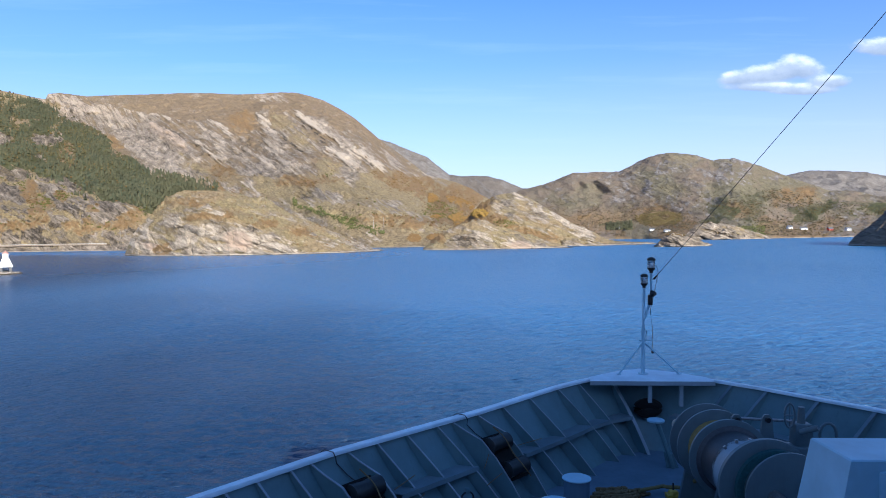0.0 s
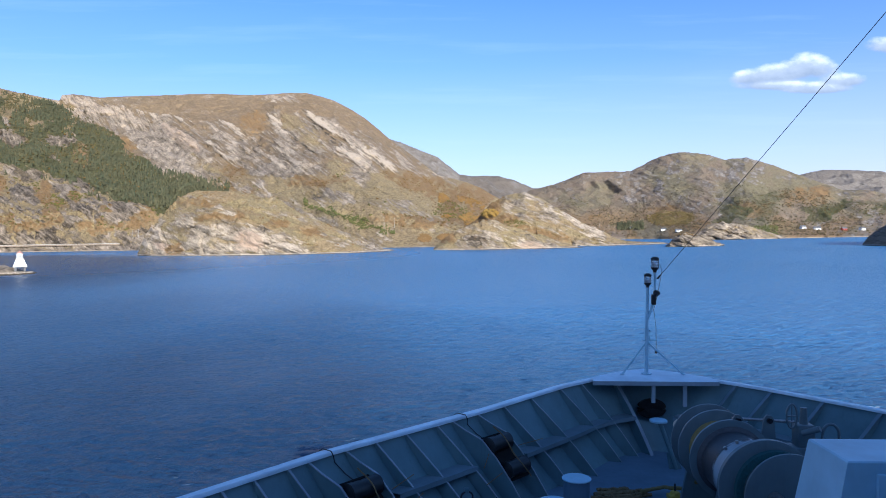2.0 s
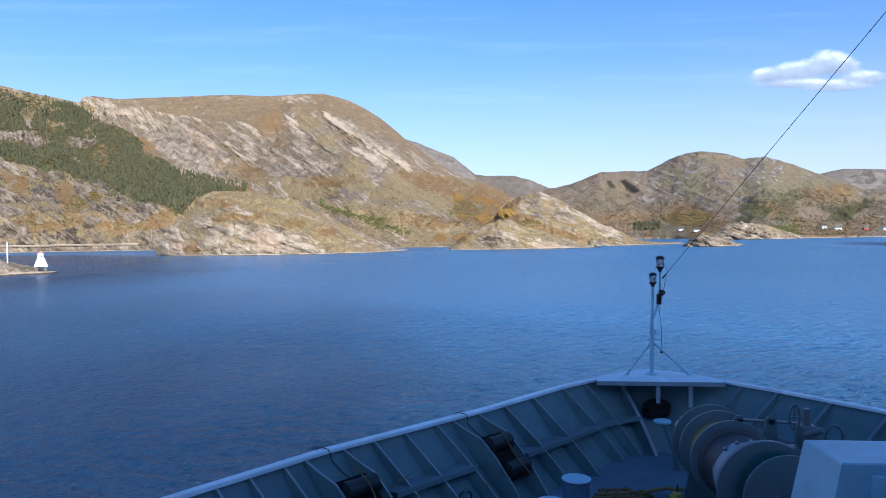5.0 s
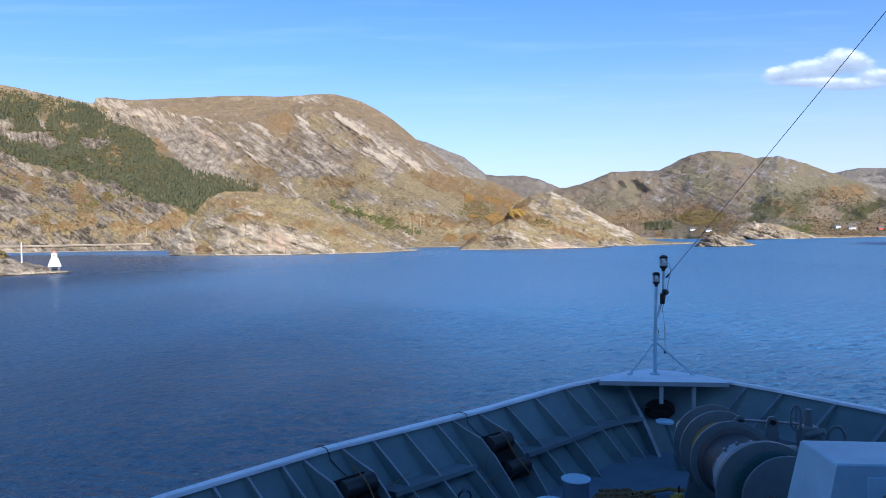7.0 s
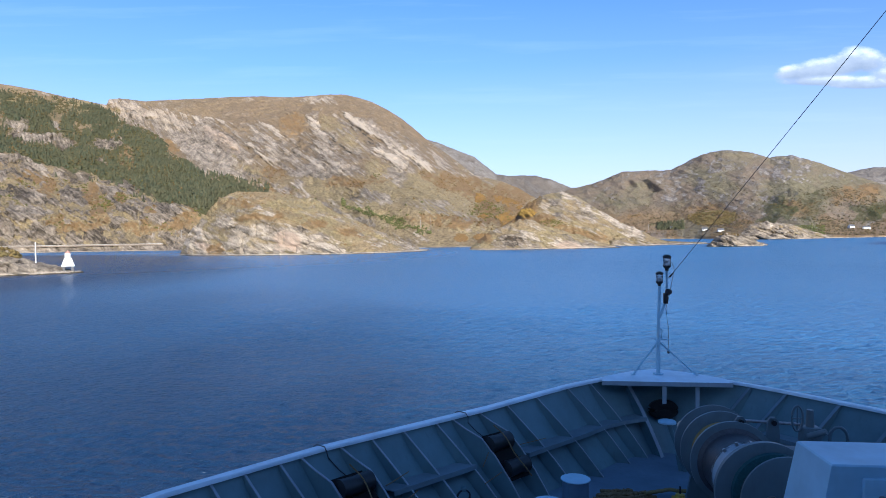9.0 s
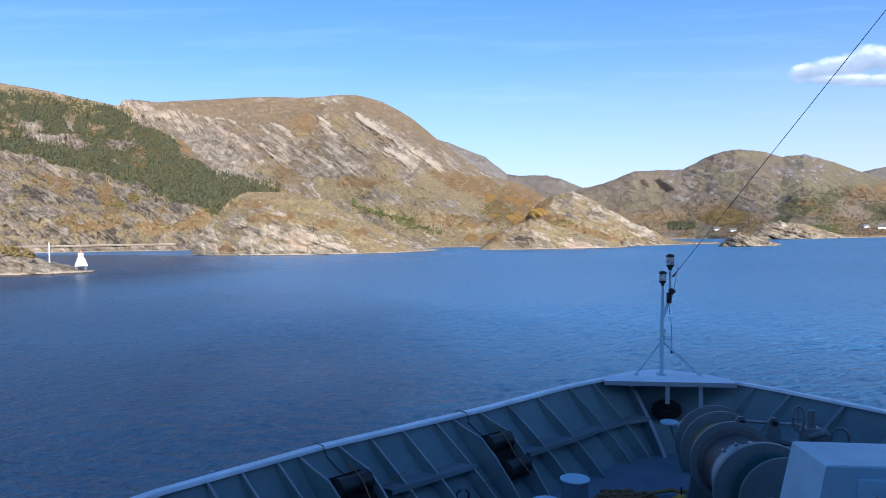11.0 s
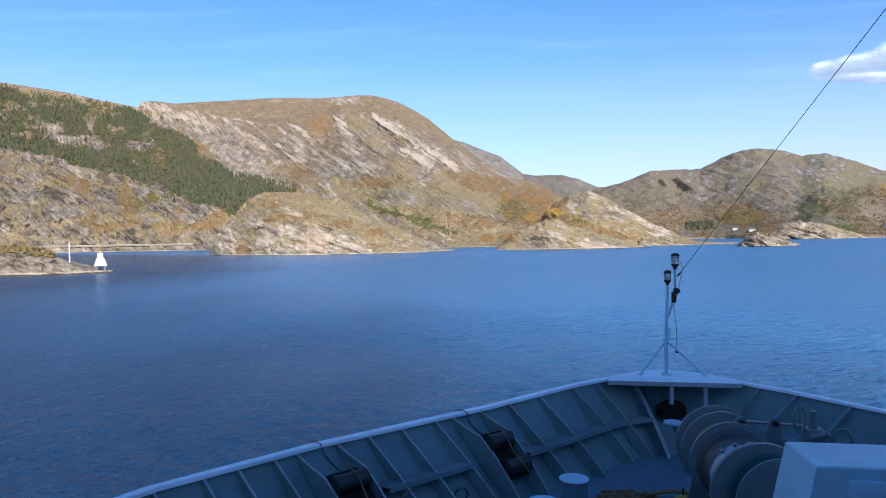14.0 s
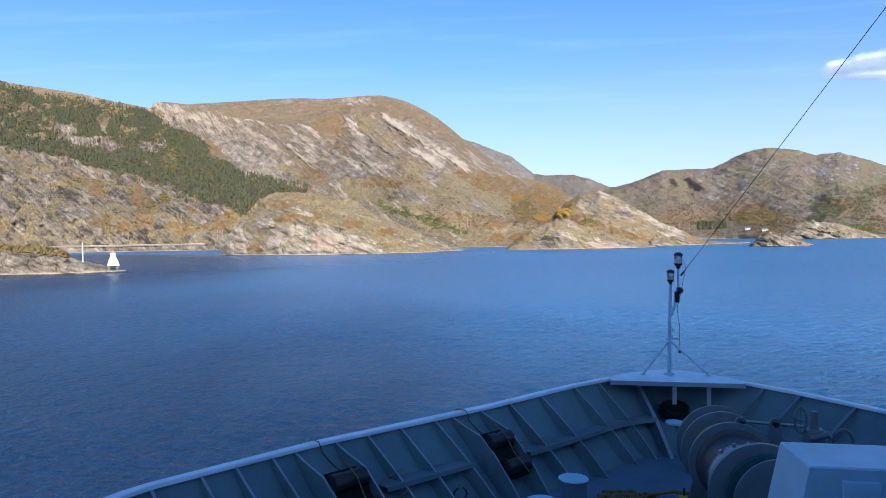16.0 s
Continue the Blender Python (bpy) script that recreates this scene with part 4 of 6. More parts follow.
knoll("headland", [(-0.3947, -0.0171), (-0.3801, 0.0141), (-0.3548, 0.0385), (-0.3337, 0.0597), (-0.3087, 0.0717), (-0.2755, 0.0719), (-0.2342, 0.0671), (-0.1847, 0.0521), (-0.1519, 0.0325), (-0.1108, 0.0127), (-0.0779, -0.002), (-0.0532, -0.0123), (-0.0285, -0.0202)],
      690, 260, "rounded headland of pale rock and dry grass with a pinkish cliff foot", 101, np.linspace(-0.3947, -0.0285, 520), lambda u: 0.45 * smooth(-0.14, -0.24, u), bare=-0.04,
      marks={"grey": ((-0.2504, 0.0672, -0.1848, 0.0371, 0.010), (-0.1599, 0.0408, -0.1232, 0.0096, 0.010), (-0.1189, 0.0178, -0.0532, -0.0115, 0.008), (-0.3291, 0.0645, -0.2588, 0.0616, 0.005)), "pale": ((-0.3626, 0.0444, -0.3803, -0.0025, 0.012), (-0.3053, 0.0161, -0.3142, -0.0103, 0.012), (-0.2847, 0.0141, -0.2186, 0.0063, 0.010), (-0.2599, 0.0095, -0.1527, -0.0131, 0.012), (-0.3680, -0.0077, -0.2190, -0.0136, 0.007), (-0.1194, -0.0037, -0.0450, -0.0150, 0.005)),
             "rust": ((-0.1967, 0.0233, 0.020, 0.007, 0), (-0.3432, -0.0098, 0.012, 0.010, 0), (-0.2759, 0.0346, 0.040, 0.006, 0), (-0.1439, 0.0099, 0.020, 0.006, 20), (-0.3086, 0.0542, 0.03, 0.007, 0)), "pink": ((-0.2353, -0.0017, 0.018, 0.014, 0), (-0.3580, -0.0062, 0.012, 0.006, 0)), "dark": ((-0.3177, 0.0196, 0.012, 0.002, 0), (-0.2183, 0.0170, 0.016, 0.002, 12))})
knoll("headland", [(0.042, -0.0165), (0.0631, 0.0064), (0.0966, 0.0257), (0.1177, 0.0468), (0.1386, 0.0597), (0.1677, 0.0642), (0.1882, 0.0555), (0.2211, 0.0367), (0.2621, 0.0128), (0.2949, -0.0043), (0.3180, -0.0105), (0.348, -0.0128), (0.376, -0.0138), (0.388, -0.0175)],
      880, 260, "rock headland with orange autumn scrub and a grey cliff", 131, np.linspace(0.042, 0.388, 460), lambda u: 0.28 * smooth(0.16, 0.1, u), scrub=lambda U, up: 0.9 * smooth(0.145, 0.12, U) * smooth(0.25, 0.45, up), bare=0.10,
      marks={"grey": ((0.1342, 0.0547, 0.1877, 0.0373, 0.016), (0.1420, 0.0360, 0.2050, 0.0300, 0.012), (0.1878, 0.0455, 0.2536, 0.0129, 0.012), (0.0878, 0.0009, 0.1455, -0.0166, 0.006)), "pale": ((0.1666, 0.0616, 0.2166, 0.0345, 0.004), (0.2166, 0.0345, 0.2867, 0.0046, 0.004), (0.2372, 0.0215, 0.2865, -0.0083, 0.006)),
             "rust": ((0.1765, 0.0070, 0.034, 0.008, 12), (0.1026, 0.0487, 0.034, 0.014, 0), (0.2079, -0.0028, 0.030, 0.008, 12), (0.0966, 0.0339, 0.03, 0.024, 0), (0.1379, 0.0232, 0.02, 0.010, 0)), "pink": ((0.1787, -0.0164, 0.02, 0.004, 0),), "dark": ((0.0976, -0.0075, 0.014, 0.009, 0), (0.0835, -0.0106, 0.008, 0.006, 0))})
knoll("headland", [(0.0312, -0.0171), (0.0447, -0.0033), (0.0589, 0.0072), (0.0798, 0.0152), (0.1030, 0.0197), (0.1254, 0.0185), (0.1501, 0.0131), (0.1790, 0.0027), (0.2119, -0.0087), (0.2408, -0.0158), (0.2573, -0.0211)],
      772, 70, "low front knoll of tan grass with a dark cliff over the water", 211, np.linspace(0.0312, 0.2573, 300), lambda u: 0.35 * smooth(0.15, 0.10, u), bare=0.05, rough=0.4,
      marks={"grey": ((0.1459, 0.0065, 0.2118, -0.0145, 0.006), (0.0714, 0.0095, 0.1211, 0.0136, 0.004)), "pale": ((0.1085, 0.0006, 0.1207, -0.0179, 0.004), (0.0795, -0.0006, 0.0826, -0.0155, 0.003), (0.1456, -0.0117, 0.2118, -0.0178, 0.006)), "rust": ((0.0505, -0.0001, 0.012, 0.008, 0),), "pink": ((0.1787, -0.0156, 0.02, 0.004, 0),), "dark": ((0.0960, -0.0067, 0.016, 0.010, 0),)})
knoll("skerry", [(0.3775, -0.0198), (0.3943, -0.0069), (0.4068, -0.0021), (0.4275, -0.0041), (0.444, -0.0111), (0.467, -0.0214)],
      735, 60, "low bare rock skerry in the water", 151, np.linspace(0.3775, 0.467, 200), lambda u: 0.2 + 0 * u, bare=0.75, jag=9.0)

knoll("rock_point", [(0.408, -0.0112), (0.428, -0.002), (0.441, 0.0105), (0.456, 0.0145), (0.472, 0.0105), (0.488, 0.0125), (0.505, 0.009), (0.525, 0.003), (0.545, -0.004), (0.566, -0.0112)],
      1385, 110, "low point of pale grey rock on the far shore", 191, np.linspace(0.408, 0.566, 190), lambda u: 0.12 + 0 * u, bare=0.78, jag=4.0)

# steep bank to starboard, run on astern unseen and raised to shade its tip
def bank_shape(U, S):
    """U runs along the bank from ahead to astern (0 to 1), S from the shore to the crest and over."""
    px = np.interp(U, [0, 0.12, 0.35, 0.6, 0.8, 1.0], [470, 440, 400, 330, 210, 20])
    py = np.interp(U, [0, 0.12, 0.35, 0.6, 0.8, 1.0], [690, 650, 330, -60, -330, -520])
    ox = np.interp(U, [0, 0.3, 0.6, 0.8, 1.0], [0.95, 1.0, 0.85, 0.55, 0.2])
    oy = np.interp(U, [0, 0.3, 0.6, 0.8, 1.0], [0.3, 0.05, -0.5, -0.83, -0.98])
    far = 150 * S
    X, Y = px + ox * far, py + oy * far
    top = np.interp(U, [0, 0.05, 0.10, 0.16, 0.22, 0.4, 0.68, 1.0], [8, 34, 66, 95, 112, 105, 90, 80])
    Z = top * np.where(S < 1, smooth(-0.5, 1.0, S) * 1.35 - 0.35, 1)
    Z = Z + np.clip(S / 0.1, 0, 1) * np.clip(top / 60, 0, 1) * 24 * (ridged(X / 40, Y / 40, 161) - 0.5)
    Z = np.where(S <= 0, -3, Z)
    return X, Y, Z


def build_bank():
    us, ss = np.linspace(0, 1, 260), np.concatenate([[-0.02], np.linspace(0, 1, 60), [1.5, 2.5]])
    bend = {}

    def shape(U, S):
        X, Y, Z = bank_shape(U, S)
        bend["x"] = X
        rock = 0.5 + 0.6 * (ridged(X / 30, Y / 30, 165) - 0.4)
        return Y, Z, (rock, 0.3 + 0 * U, 0 * U)
    ob = land_sheet("steep_bank", us, ss, shape, MOUNTAIN, "steep dark rock bank in the shade", "hillside")
    co = np.empty(len(ob.data.vertices) * 3)
    ob.data.vertices.foreach_get("co", co)
    co = co.reshape(-1, 3)
    co[:, 0] = bend["x"].ravel()
    ob.data.vertices.foreach_set("co", co.ravel())
    ob.data.flip_normals()
    ob.data.update()


build_bank()

knoll("islet", [(-0.95, 0.006), (-0.80, 0.002), (-0.70, -0.008), (-0.649, -0.0165), (-0.607, -0.0255), (-0.582, -0.0322), (-0.5376, -0.0441)],
      330, 70, "low grey rock islet with dry grass at the water", 171, np.linspace(-0.95, -0.5376, 220), lambda u: 0.25 + 0 * u, bare=0.85, jag=3.0)


# ---- mesh helpers ----
def put(name, bm, mat, parent=None, label="", smooth_angle=None):
    bmesh.ops.recalc_face_normals(bm, faces=bm.faces)
    me = bpy.data.meshes.new(name)
    bm.to_mesh(me)
    bm.free()
    me.materials.append(mat)
    if smooth_angle:
        me.shade_smooth()
        me.set_sharp_from_angle(angle=radians(smooth_angle))
    ob = new(name, me)
    if parent is not None:
        ob.parent = parent
    return tagged(ob, label)


def part(name, bm, mat, parent, label="", smooth_angle=35):
    return put(name, bm, mat, parent, label, smooth_angle)


def thing(name, m, label, category, group="", kind=""):
    ob = new(name)
    ob.empty_display_size = 0.2
    ob.matrix_world = m
    return tagged(ob, label, category, group, kind)


def box(bm, x0, x1, y0, y1, z0, z1, bevel=0.0, m=None):
    mat = Matrix.LocRotScale(((x0 + x1) / 2, (y0 + y1) / 2, (z0 + z1) / 2), None, (x1 - x0, y1 - y0, z1 - z0))
    r = bmesh.ops.create_cube(bm, size=1, matrix=(m @ mat) if m is not None else mat)
    if bevel:
        es = list({e for v in r["verts"] for e in v.link_edges})
        bmesh.ops.bevel(bm, geom=es, offset=bevel, segments=2, affect="EDGES", profile=0.5)
    return bm


def cyl(bm, a, b, r0, r1=None, seg=20, caps=True):
    a, b = Vector(a), Vector(b)
    q = (b - a).to_track_quat("Z", "Y").to_matrix().to_4x4()
    bmesh.ops.create_cone(bm, cap_ends=caps, segments=seg, radius1=r0, radius2=r0 if r1 is None else r1, depth=(b - a).length, matrix=Matrix.Translation((a + b) / 2) @ q)
    return bm


def tube(bm, pts, r, seg=8):
    pts = [Vector(p) for p in pts]
    rings = []
    for i, p in enumerate(pts):
        d = (pts[min(i + 1, len(pts) - 1)] - pts[max(i - 1, 0)]).normalized()
        side = d.cross(Vector((0, 0, 1)))
        side = side.normalized() if side.length > 1e-3 else Vector((1, 0, 0))
        up = side.cross(d)
        rings.append([bm.verts.new(p + r * (math.cos(k * math.tau / seg) * side + math.sin(k * math.tau / seg) * up)) for k in range(seg)])
    for a, b in zip(rings, rings[1:]):
        for k in range(seg):
            bm.faces.new((a[k], a[(k + 1) % seg], b[(k + 1) % seg], b[k]))
    bm.faces.new(rings[0]), bm.faces.new(rings[-1])
    return bm


def plate(bm, pts, off):
    """A flat plate: an outline, thickened by the vector off (half to each side)."""
    off = Vector(off) / 2
    a = [bm.verts.new(Vector(p) - off) for p in pts]
    b = [bm.verts.new(Vector(p) + off) for p in pts]
    bm.faces.new(a), bm.faces.new(b[::-1])
    for i in range(len(pts)):
        j = (i + 1) % len(pts)
        bm.faces.new((a[i], a[j], b[j], b[i]))
    return bm


def turned(bm, axis_from, axis_to, outline, seg=40):
    """A turned body: outline of (along, radius) about the axis."""
    a, b = Vector(axis_from), Vector(axis_to)
    d = (b - a).normalized()
    s = d.cross(Vector((0, 0, 1)))
    s = s.normalized() if s.length > 1e-3 else Vector((1, 0, 0))
    t = s.cross(d)
    rings = []
    for along, r in outline:
        rings.append([bm.verts.new(a + d * along + r * (math.cos(k * math.tau / seg) * s + math.sin(k * math.tau / seg) * t)) for k in range(seg)])
    for p, q in zip(rings, rings[1:]):
        for k in range(seg):
            bm.faces.new((p[k], p[(k + 1) % seg], q[(k + 1) % seg], q[k]))
    bm.faces.new(rings[0][::-1]), bm.faces.new(rings[-1])
    return bm


# ---- ship: x to starboard, y ahead, z up from the eye; the centre line lies at x = MIDDLE ----
GREY = painted("bulwark_grey_paint", (0.128, 0.200, 0.222), 0.5)
# two frame greys: the paler one carries the light on the port edges
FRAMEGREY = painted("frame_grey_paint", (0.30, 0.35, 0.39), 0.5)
MIDGREY = painted("mid_grey_paint", (0.17, 0.22, 0.25), 0.5)
DECKGREY = painted("blue_deck_coating", (0.15, 0.205, 0.27), 0.55)
PALE = painted("pale_grey_paint", (0.41, 0.595, 0.72), 0.4, worn=0.2)
RAILPAINT = painted("rail_white_paint", (0.76, 0.86, 0.93), 0.4, worn=0.25)
WHITE = painted("white_paint", (0.78, 0.78, 0.77), 0.4, worn=0.2)
WINCHGREY = painted("winch_grey_paint", (0.132, 0.170, 0.186), 0.45)
BLACK = plain("black_rubber", (0.012, 0.012, 0.013), 0.45)
DULLBLACK = plain("dull_black", (0.006, 0.006, 0.006), 1.0)
STEEL = plain("worn_steel", (0.35, 0.34, 0.33), 0.4, 0.8)
ROPE = plain("tan_rope", (0.20, 0.14, 0.06), 0.9, 0.0, 60, 0.5)
YELLOWROPE = plain("yellow_rope", (0.24, 0.18, 0.06), 0.85, 0.0, 60, 0.4)
MIDDLE, DECK, RAIL, SHEER = 6.03, -5.85, -4.08, 0.17
# half width and distance ahead of the bulwark: at its rail, and at the foot of its frames
SECTION = [(0, 19.7, 0, 18.2), (0.7, 19.45, 0.12, 18.15), (1.2, 19.1, 0.25, 18.1), (1.63, 18.75, 0.4, 18.1), (2.02, 18.48, 0.56, 18.05), (2.68, 17.92, 1.1, 17.6), (3.55, 17.0, 1.93, 16.5),
           (5.55, 14.83, 3.95, 14.35), (7.86, 12.34, 6.3, 11.75), (9.83, 9.7, 8.4, 9.0), (10.9, 7.0, 9.7, 6.4), (11.2, 3.0, 10.5, 3.0), (11.2, -9.0, 10.6, -9.0)]
YAW = radians(-4.5)                          # the keel line points a little to starboard


def keel(x, y, z):
    """From the ship's own lines (x from the centre line) to the plan."""
    y -= 18.64
    return Vector((MIDDLE + x * math.cos(YAW) - y * math.sin(YAW), 18.64 + x * math.sin(YAW) + y * math.cos(YAW), z))


def bow_at(w, h, side=-1, inner=0.0):
    """A point on the bulwark by the half width w at the rail; h from the deck (0) to the rail (1); inner metres inboard."""
    ws = [s[0] for s in SECTION]
    yt, wb, yb = (float(np.interp(w, ws, [s[k] for s in SECTION])) for k in (1, 2, 3))
    out = Vector((w - wb, yt - yb, 0)).normalized() if w > 1e-4 else Vector((0, 1, 0))
    wb, yb = wb + 0.28 * out.x, yb + 0.28 * out.y
    sag = 0.10 * math.sin(math.pi * h)
    sheer = SHEER * max(0.0, 1 - w / 4.8)
    p = Vector((wb + (w - wb) * h, yb + (yt - yb) * h, DECK + (RAIL + sheer - DECK) * h)) - out * (sag + inner)
    return keel(side * p.x, p.y, p.z)


def bay(h):
    """How far the plating bellies outboard between deck and rail."""
    return -0.18 * math.sin(math.pi * h) ** 0.8 if 0 < h < 1 else 0.0


ship = thing("ship", SHIP, "ship's foredeck with blue-grey painted bulwark and pale rail", "ship")


def build_hull():
    ws = list(np.concatenate([np.linspace(0, 3.7, 24), np.linspace(4.1, 11.19, 40)]))
    hs = [0, 0.12, 0.25, 0.5, 0.75, 0.9, 1.0]
    inside = bmesh.new()
    grid = []
    for side in (-1, 1):
        line = [[bow_at(w, h, side, bay(h)) for h in hs] for w in (ws if side > 0 else ws[::-1])]
        grid += line if side < 0 else line[1:]
    rows = [[inside.verts.new(p) for p in col] for col in grid]
    outer = [[inside.verts.new(p + Vector((p.x - MIDDLE, max(p.y - 8, 0.0), 0)).normalized() * 0.03) for p in col] for col in grid]
    for set_ in (rows, outer):
        for a, b in zip(set_, set_[1:]):
            for k in range(len(hs) - 1):
                inside.faces.new((a[k], b[k], b[k + 1], a[k + 1]))
    for k in (0, len(hs) - 1):
        for i in range(len(rows) - 1):
            inside.faces.new((rows[i][k], rows[i + 1][k], outer[i + 1][k], outer[i][k]))
    bulwark = part("bulwark", inside, GREY, ship, "blue-grey painted steel bulwark plating")

    # rail cap
    cap = bmesh.new()
    rings = []
    for col in grid:
        p = col[-1]
        o = Vector((p.x - MIDDLE, max(p.y - 9, 0.5), 0)).normalized()
        rings.append([cap.verts.new(p + o * a + Vector((0, 0, b))) for a, b in ((-0.09, 0.0), (-0.09, 0.05), (-0.07, 0.075), (0.10, 0.075), (0.13, 0.05), (0.13, -0.03))])
    for a, b in zip(rings, rings[1:]):
        for k in range(6):
            cap.faces.new((a[k], a[(k + 1) % 6], b[(k + 1) % 6], b[k]))
    part("rail", cap, RAILPAINT, bulwark, "pale painted rail along the bulwark top")

    # deck
    bm = bmesh.new()
    foot = [bow_at(w, 0, -1) for w in ws[::-1]] + [bow_at(w, 0, 1) for w in ws[1:]]
    plate(bm, [Vector((p.x, p.y, DECK - 0.05)) for p in foot], (0, 0, 0.1))
    part("deck", bm, DECKGREY, ship, "blue-grey coated steel foredeck", None)

    # hull sides below the deck, drawn in to the stem
    bm = bmesh.new()
    cols = []
    for side in (-1, 1):
        line = []
        for w in (ws if side > 0 else ws[::-1]):
            f = bow_at(w, 0, side)
            col = [bm.verts.new(f)]
            for d, pull in ((-9.0, 0.30), (-12.0, 0.42), (-16.5, 0.5)):
                k = pull * (1 if w < 9 else max(0.15, 1 - (w - 9) / 3.4))
                col.append(bm.verts.new((MIDDLE + (f.x - MIDDLE) * (1 - k), f.y - k * 6 * (w < 9), d)))
            line.append(col)
        cols += line if side < 0 else line[1:]
    for a, b in zip(cols, cols[1:]):
        for k in range(3):
            bm.faces.new((a[k], b[k], b[k + 1], a[k + 1]))
    part("hull", bm, plain("black_hull_paint", (0.02, 0.02, 0.025), 0.4), ship, "dark painted hull plating")
    return bulwark


bulwark = build_hull()


def build_bow_plate():
    bm = bmesh.new()
    arc = [bow_at(w, 1, -1) for w in np.linspace(1.63, 0, 10)] + [bow_at(w, 1, 1) for w in np.linspace(0.18, 1.63, 9)]
    top = RAIL + 0.17
    plate(bm, [keel(-1.72, 18.38, top)] + [Vector((p.x, p.y, p.z + 0.1)) for p in arc] + [keel(1.72, 18.38, top)], (0, 0, 0.03))
    slab = part("bow_plate", bm, RAILPAINT, ship, "pale painted plate across the stem", None)
    # the edge faces aft; its shade is put into a greyer paint
    bm = bmesh.new()
    plate(bm, [keel(-1.72, 18.36, top + 0.012), keel(1.72, 18.36, top + 0.012), keel(1.72, 18.36, top - 0.10), keel(-1.72, 18.36, top - 0.10)], (0.002, 0.03, 0))
    part("fascia", bm, FRAMEGREY, slab, "aft edge of the plate, greyed for its shade", None)


build_bow_plate()


def rib(w, side, wide=0.0, flange=0.024):
    """A frame of the bulwark: a web plate with a flange on its inner edge."""
    hs = (0.0, 0.12, 0.35, 0.6, 0.8, 0.9, 1.0)
    skin = [bow_at(w, h, side, bay(h) + 0.004) for h in hs]
    edge = [bow_at(w, h, side, (0.08 + 0.26 * (1 - h) ** 1.3) if not wide else float(np.interp(h, [0, 0.12, 0.35, 0.6, 0.8, 0.9, 1.0], [0.34, 0.35, 0.37, 0.40, 0.40, 0.19, 0.05]))) for h in hs]
    d = (edge[0] - edge[-1])
    n = d.cross(skin[2] - edge[2]).normalized()
    bm = bmesh.new()
    plate(bm, skin + edge[::-1], n * 0.016)
    part("rib", bm, GREY, bulwark, "", None)
    bm = bmesh.new()
    across = n
    pts = edge
    for a, b in zip(pts, pts[1:]):
        run = (b - a).normalized()
        out = run.cross(across).normalized()
        vs = [bm.verts.new(p + across * s + out * o) for p in (a, b) for s, o in ((-flange, -0.008), (flange, -0.008), (flange, 0.008), (-flange, 0.008))]
        for k in range(4):
            bm.faces.new((vs[k], vs[(k + 1) % 4], vs[4 + (k + 1) % 4], vs[4 + k]))
        bm.faces.new(vs[:4]), bm.faces.new(vs[4:])
    # light on the edge is put into the flange colour, less to starboard
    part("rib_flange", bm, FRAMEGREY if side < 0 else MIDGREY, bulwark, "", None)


KNEES = (4.92, 5.5, 7.53, 8.1)
for w in (2.02, 2.68, 3.55, 4.29, 4.92, 5.5, 5.85, 6.47, 7.03, 7.53, 8.1, 8.39, 8.82, 9.2, 9.7, 10.2):
    rib(w + 0.08, -1, 0.17 if w in KNEES else 0.0)
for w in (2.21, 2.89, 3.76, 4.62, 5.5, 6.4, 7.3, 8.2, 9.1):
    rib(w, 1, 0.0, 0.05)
rib(1.03, -1, 0.0, 0.06)


def stanchion(x, y, low):
    """A flat bar that stands under the stem plate, with a small foot bracket."""
    bm = bmesh.new()
    box(bm, x - 0.055, x + 0.055, y - 0.012, y + 0.012, low, RAIL + 0.05, 0.004)
    box(bm, x - 0.012, x + 0.012, y, y + 0.16, low, RAIL + 0.05, 0.003)
    part("stanchion", bm, FRAMEGREY, bulwark, "", None)


stanchion(5.96, 18.42, -4.50)
stanchion(6.85, 18.42, -4.62)


def shelf(w0, w1, side, h):
    bm = bmesh.new()
    ws = np.linspace(w0, w1, max(3, int(abs(w1 - w0) / 0.3)))
    rows = []
    for w in ws:
        a, b = bow_at(w, h, side, bay(h)), bow_at(w, h, side, 0.26)
        rows.append([bm.verts.new(p) for p in (a, b, b + Vector((0, 0, -0.10)), b + Vector((0, 0, -0.10)) + (a - b) * 0.06, b + Vector((0, 0, -0.02)) + (a - b) * 0.06, a + Vector((0, 0, -0.02)))])
    for p, q in zip(rows, rows[1:]):
        for k in range(6):
            bm.faces.new((p[k], p[(k + 1) % 6], q[(k + 1) % 6], q[k]))
    bm.faces.new(rows[0]), bm.faces.new(rows[-1][::-1])
    part("stringer", bm, MIDGREY, bulwark, "", None)


shelf(1.05, 4.8, -1, 0.5)
shelf(5.9, 7.4, -1, 0.55)
shelf(8.2, 10.2, -1, 0.5)
shelf(1.05, 10.2, 1, 0.5)


def build_superstructure():
    # unseen behind the eye: blocks sized to shade the foredeck, grey to cut bounce
    bm = bmesh.new()
    box(bm, -6.2, 18.6, -12, -2.2, -16.0, -1.0, 0.05)
    box(bm, -1.5, 18.6, -12, -2.22, -0.996, 5.0, 0.05)
    box(bm, 3.5, 18.6, -12, -2.24, 5.004, 7.4, 0.05)
    box(bm, -6.2, 18.3, -2.2, 0.9, -6.0, -1.75, 0.03)
    box(bm, 8.5, 16.0, -12, -5.0, 7.404, 12.0, 0.05)
    box(bm, 4.1, 4.7, -5.2, -4.7, 7.404, 8.6, 0.03)
    part("superstructure", bm, painted("deckhouse_paint", (0.36, 0.38, 0.40), 0.5), ship, "unseen grey deckhouse that keeps sun off the foredeck")


build_superstructure()


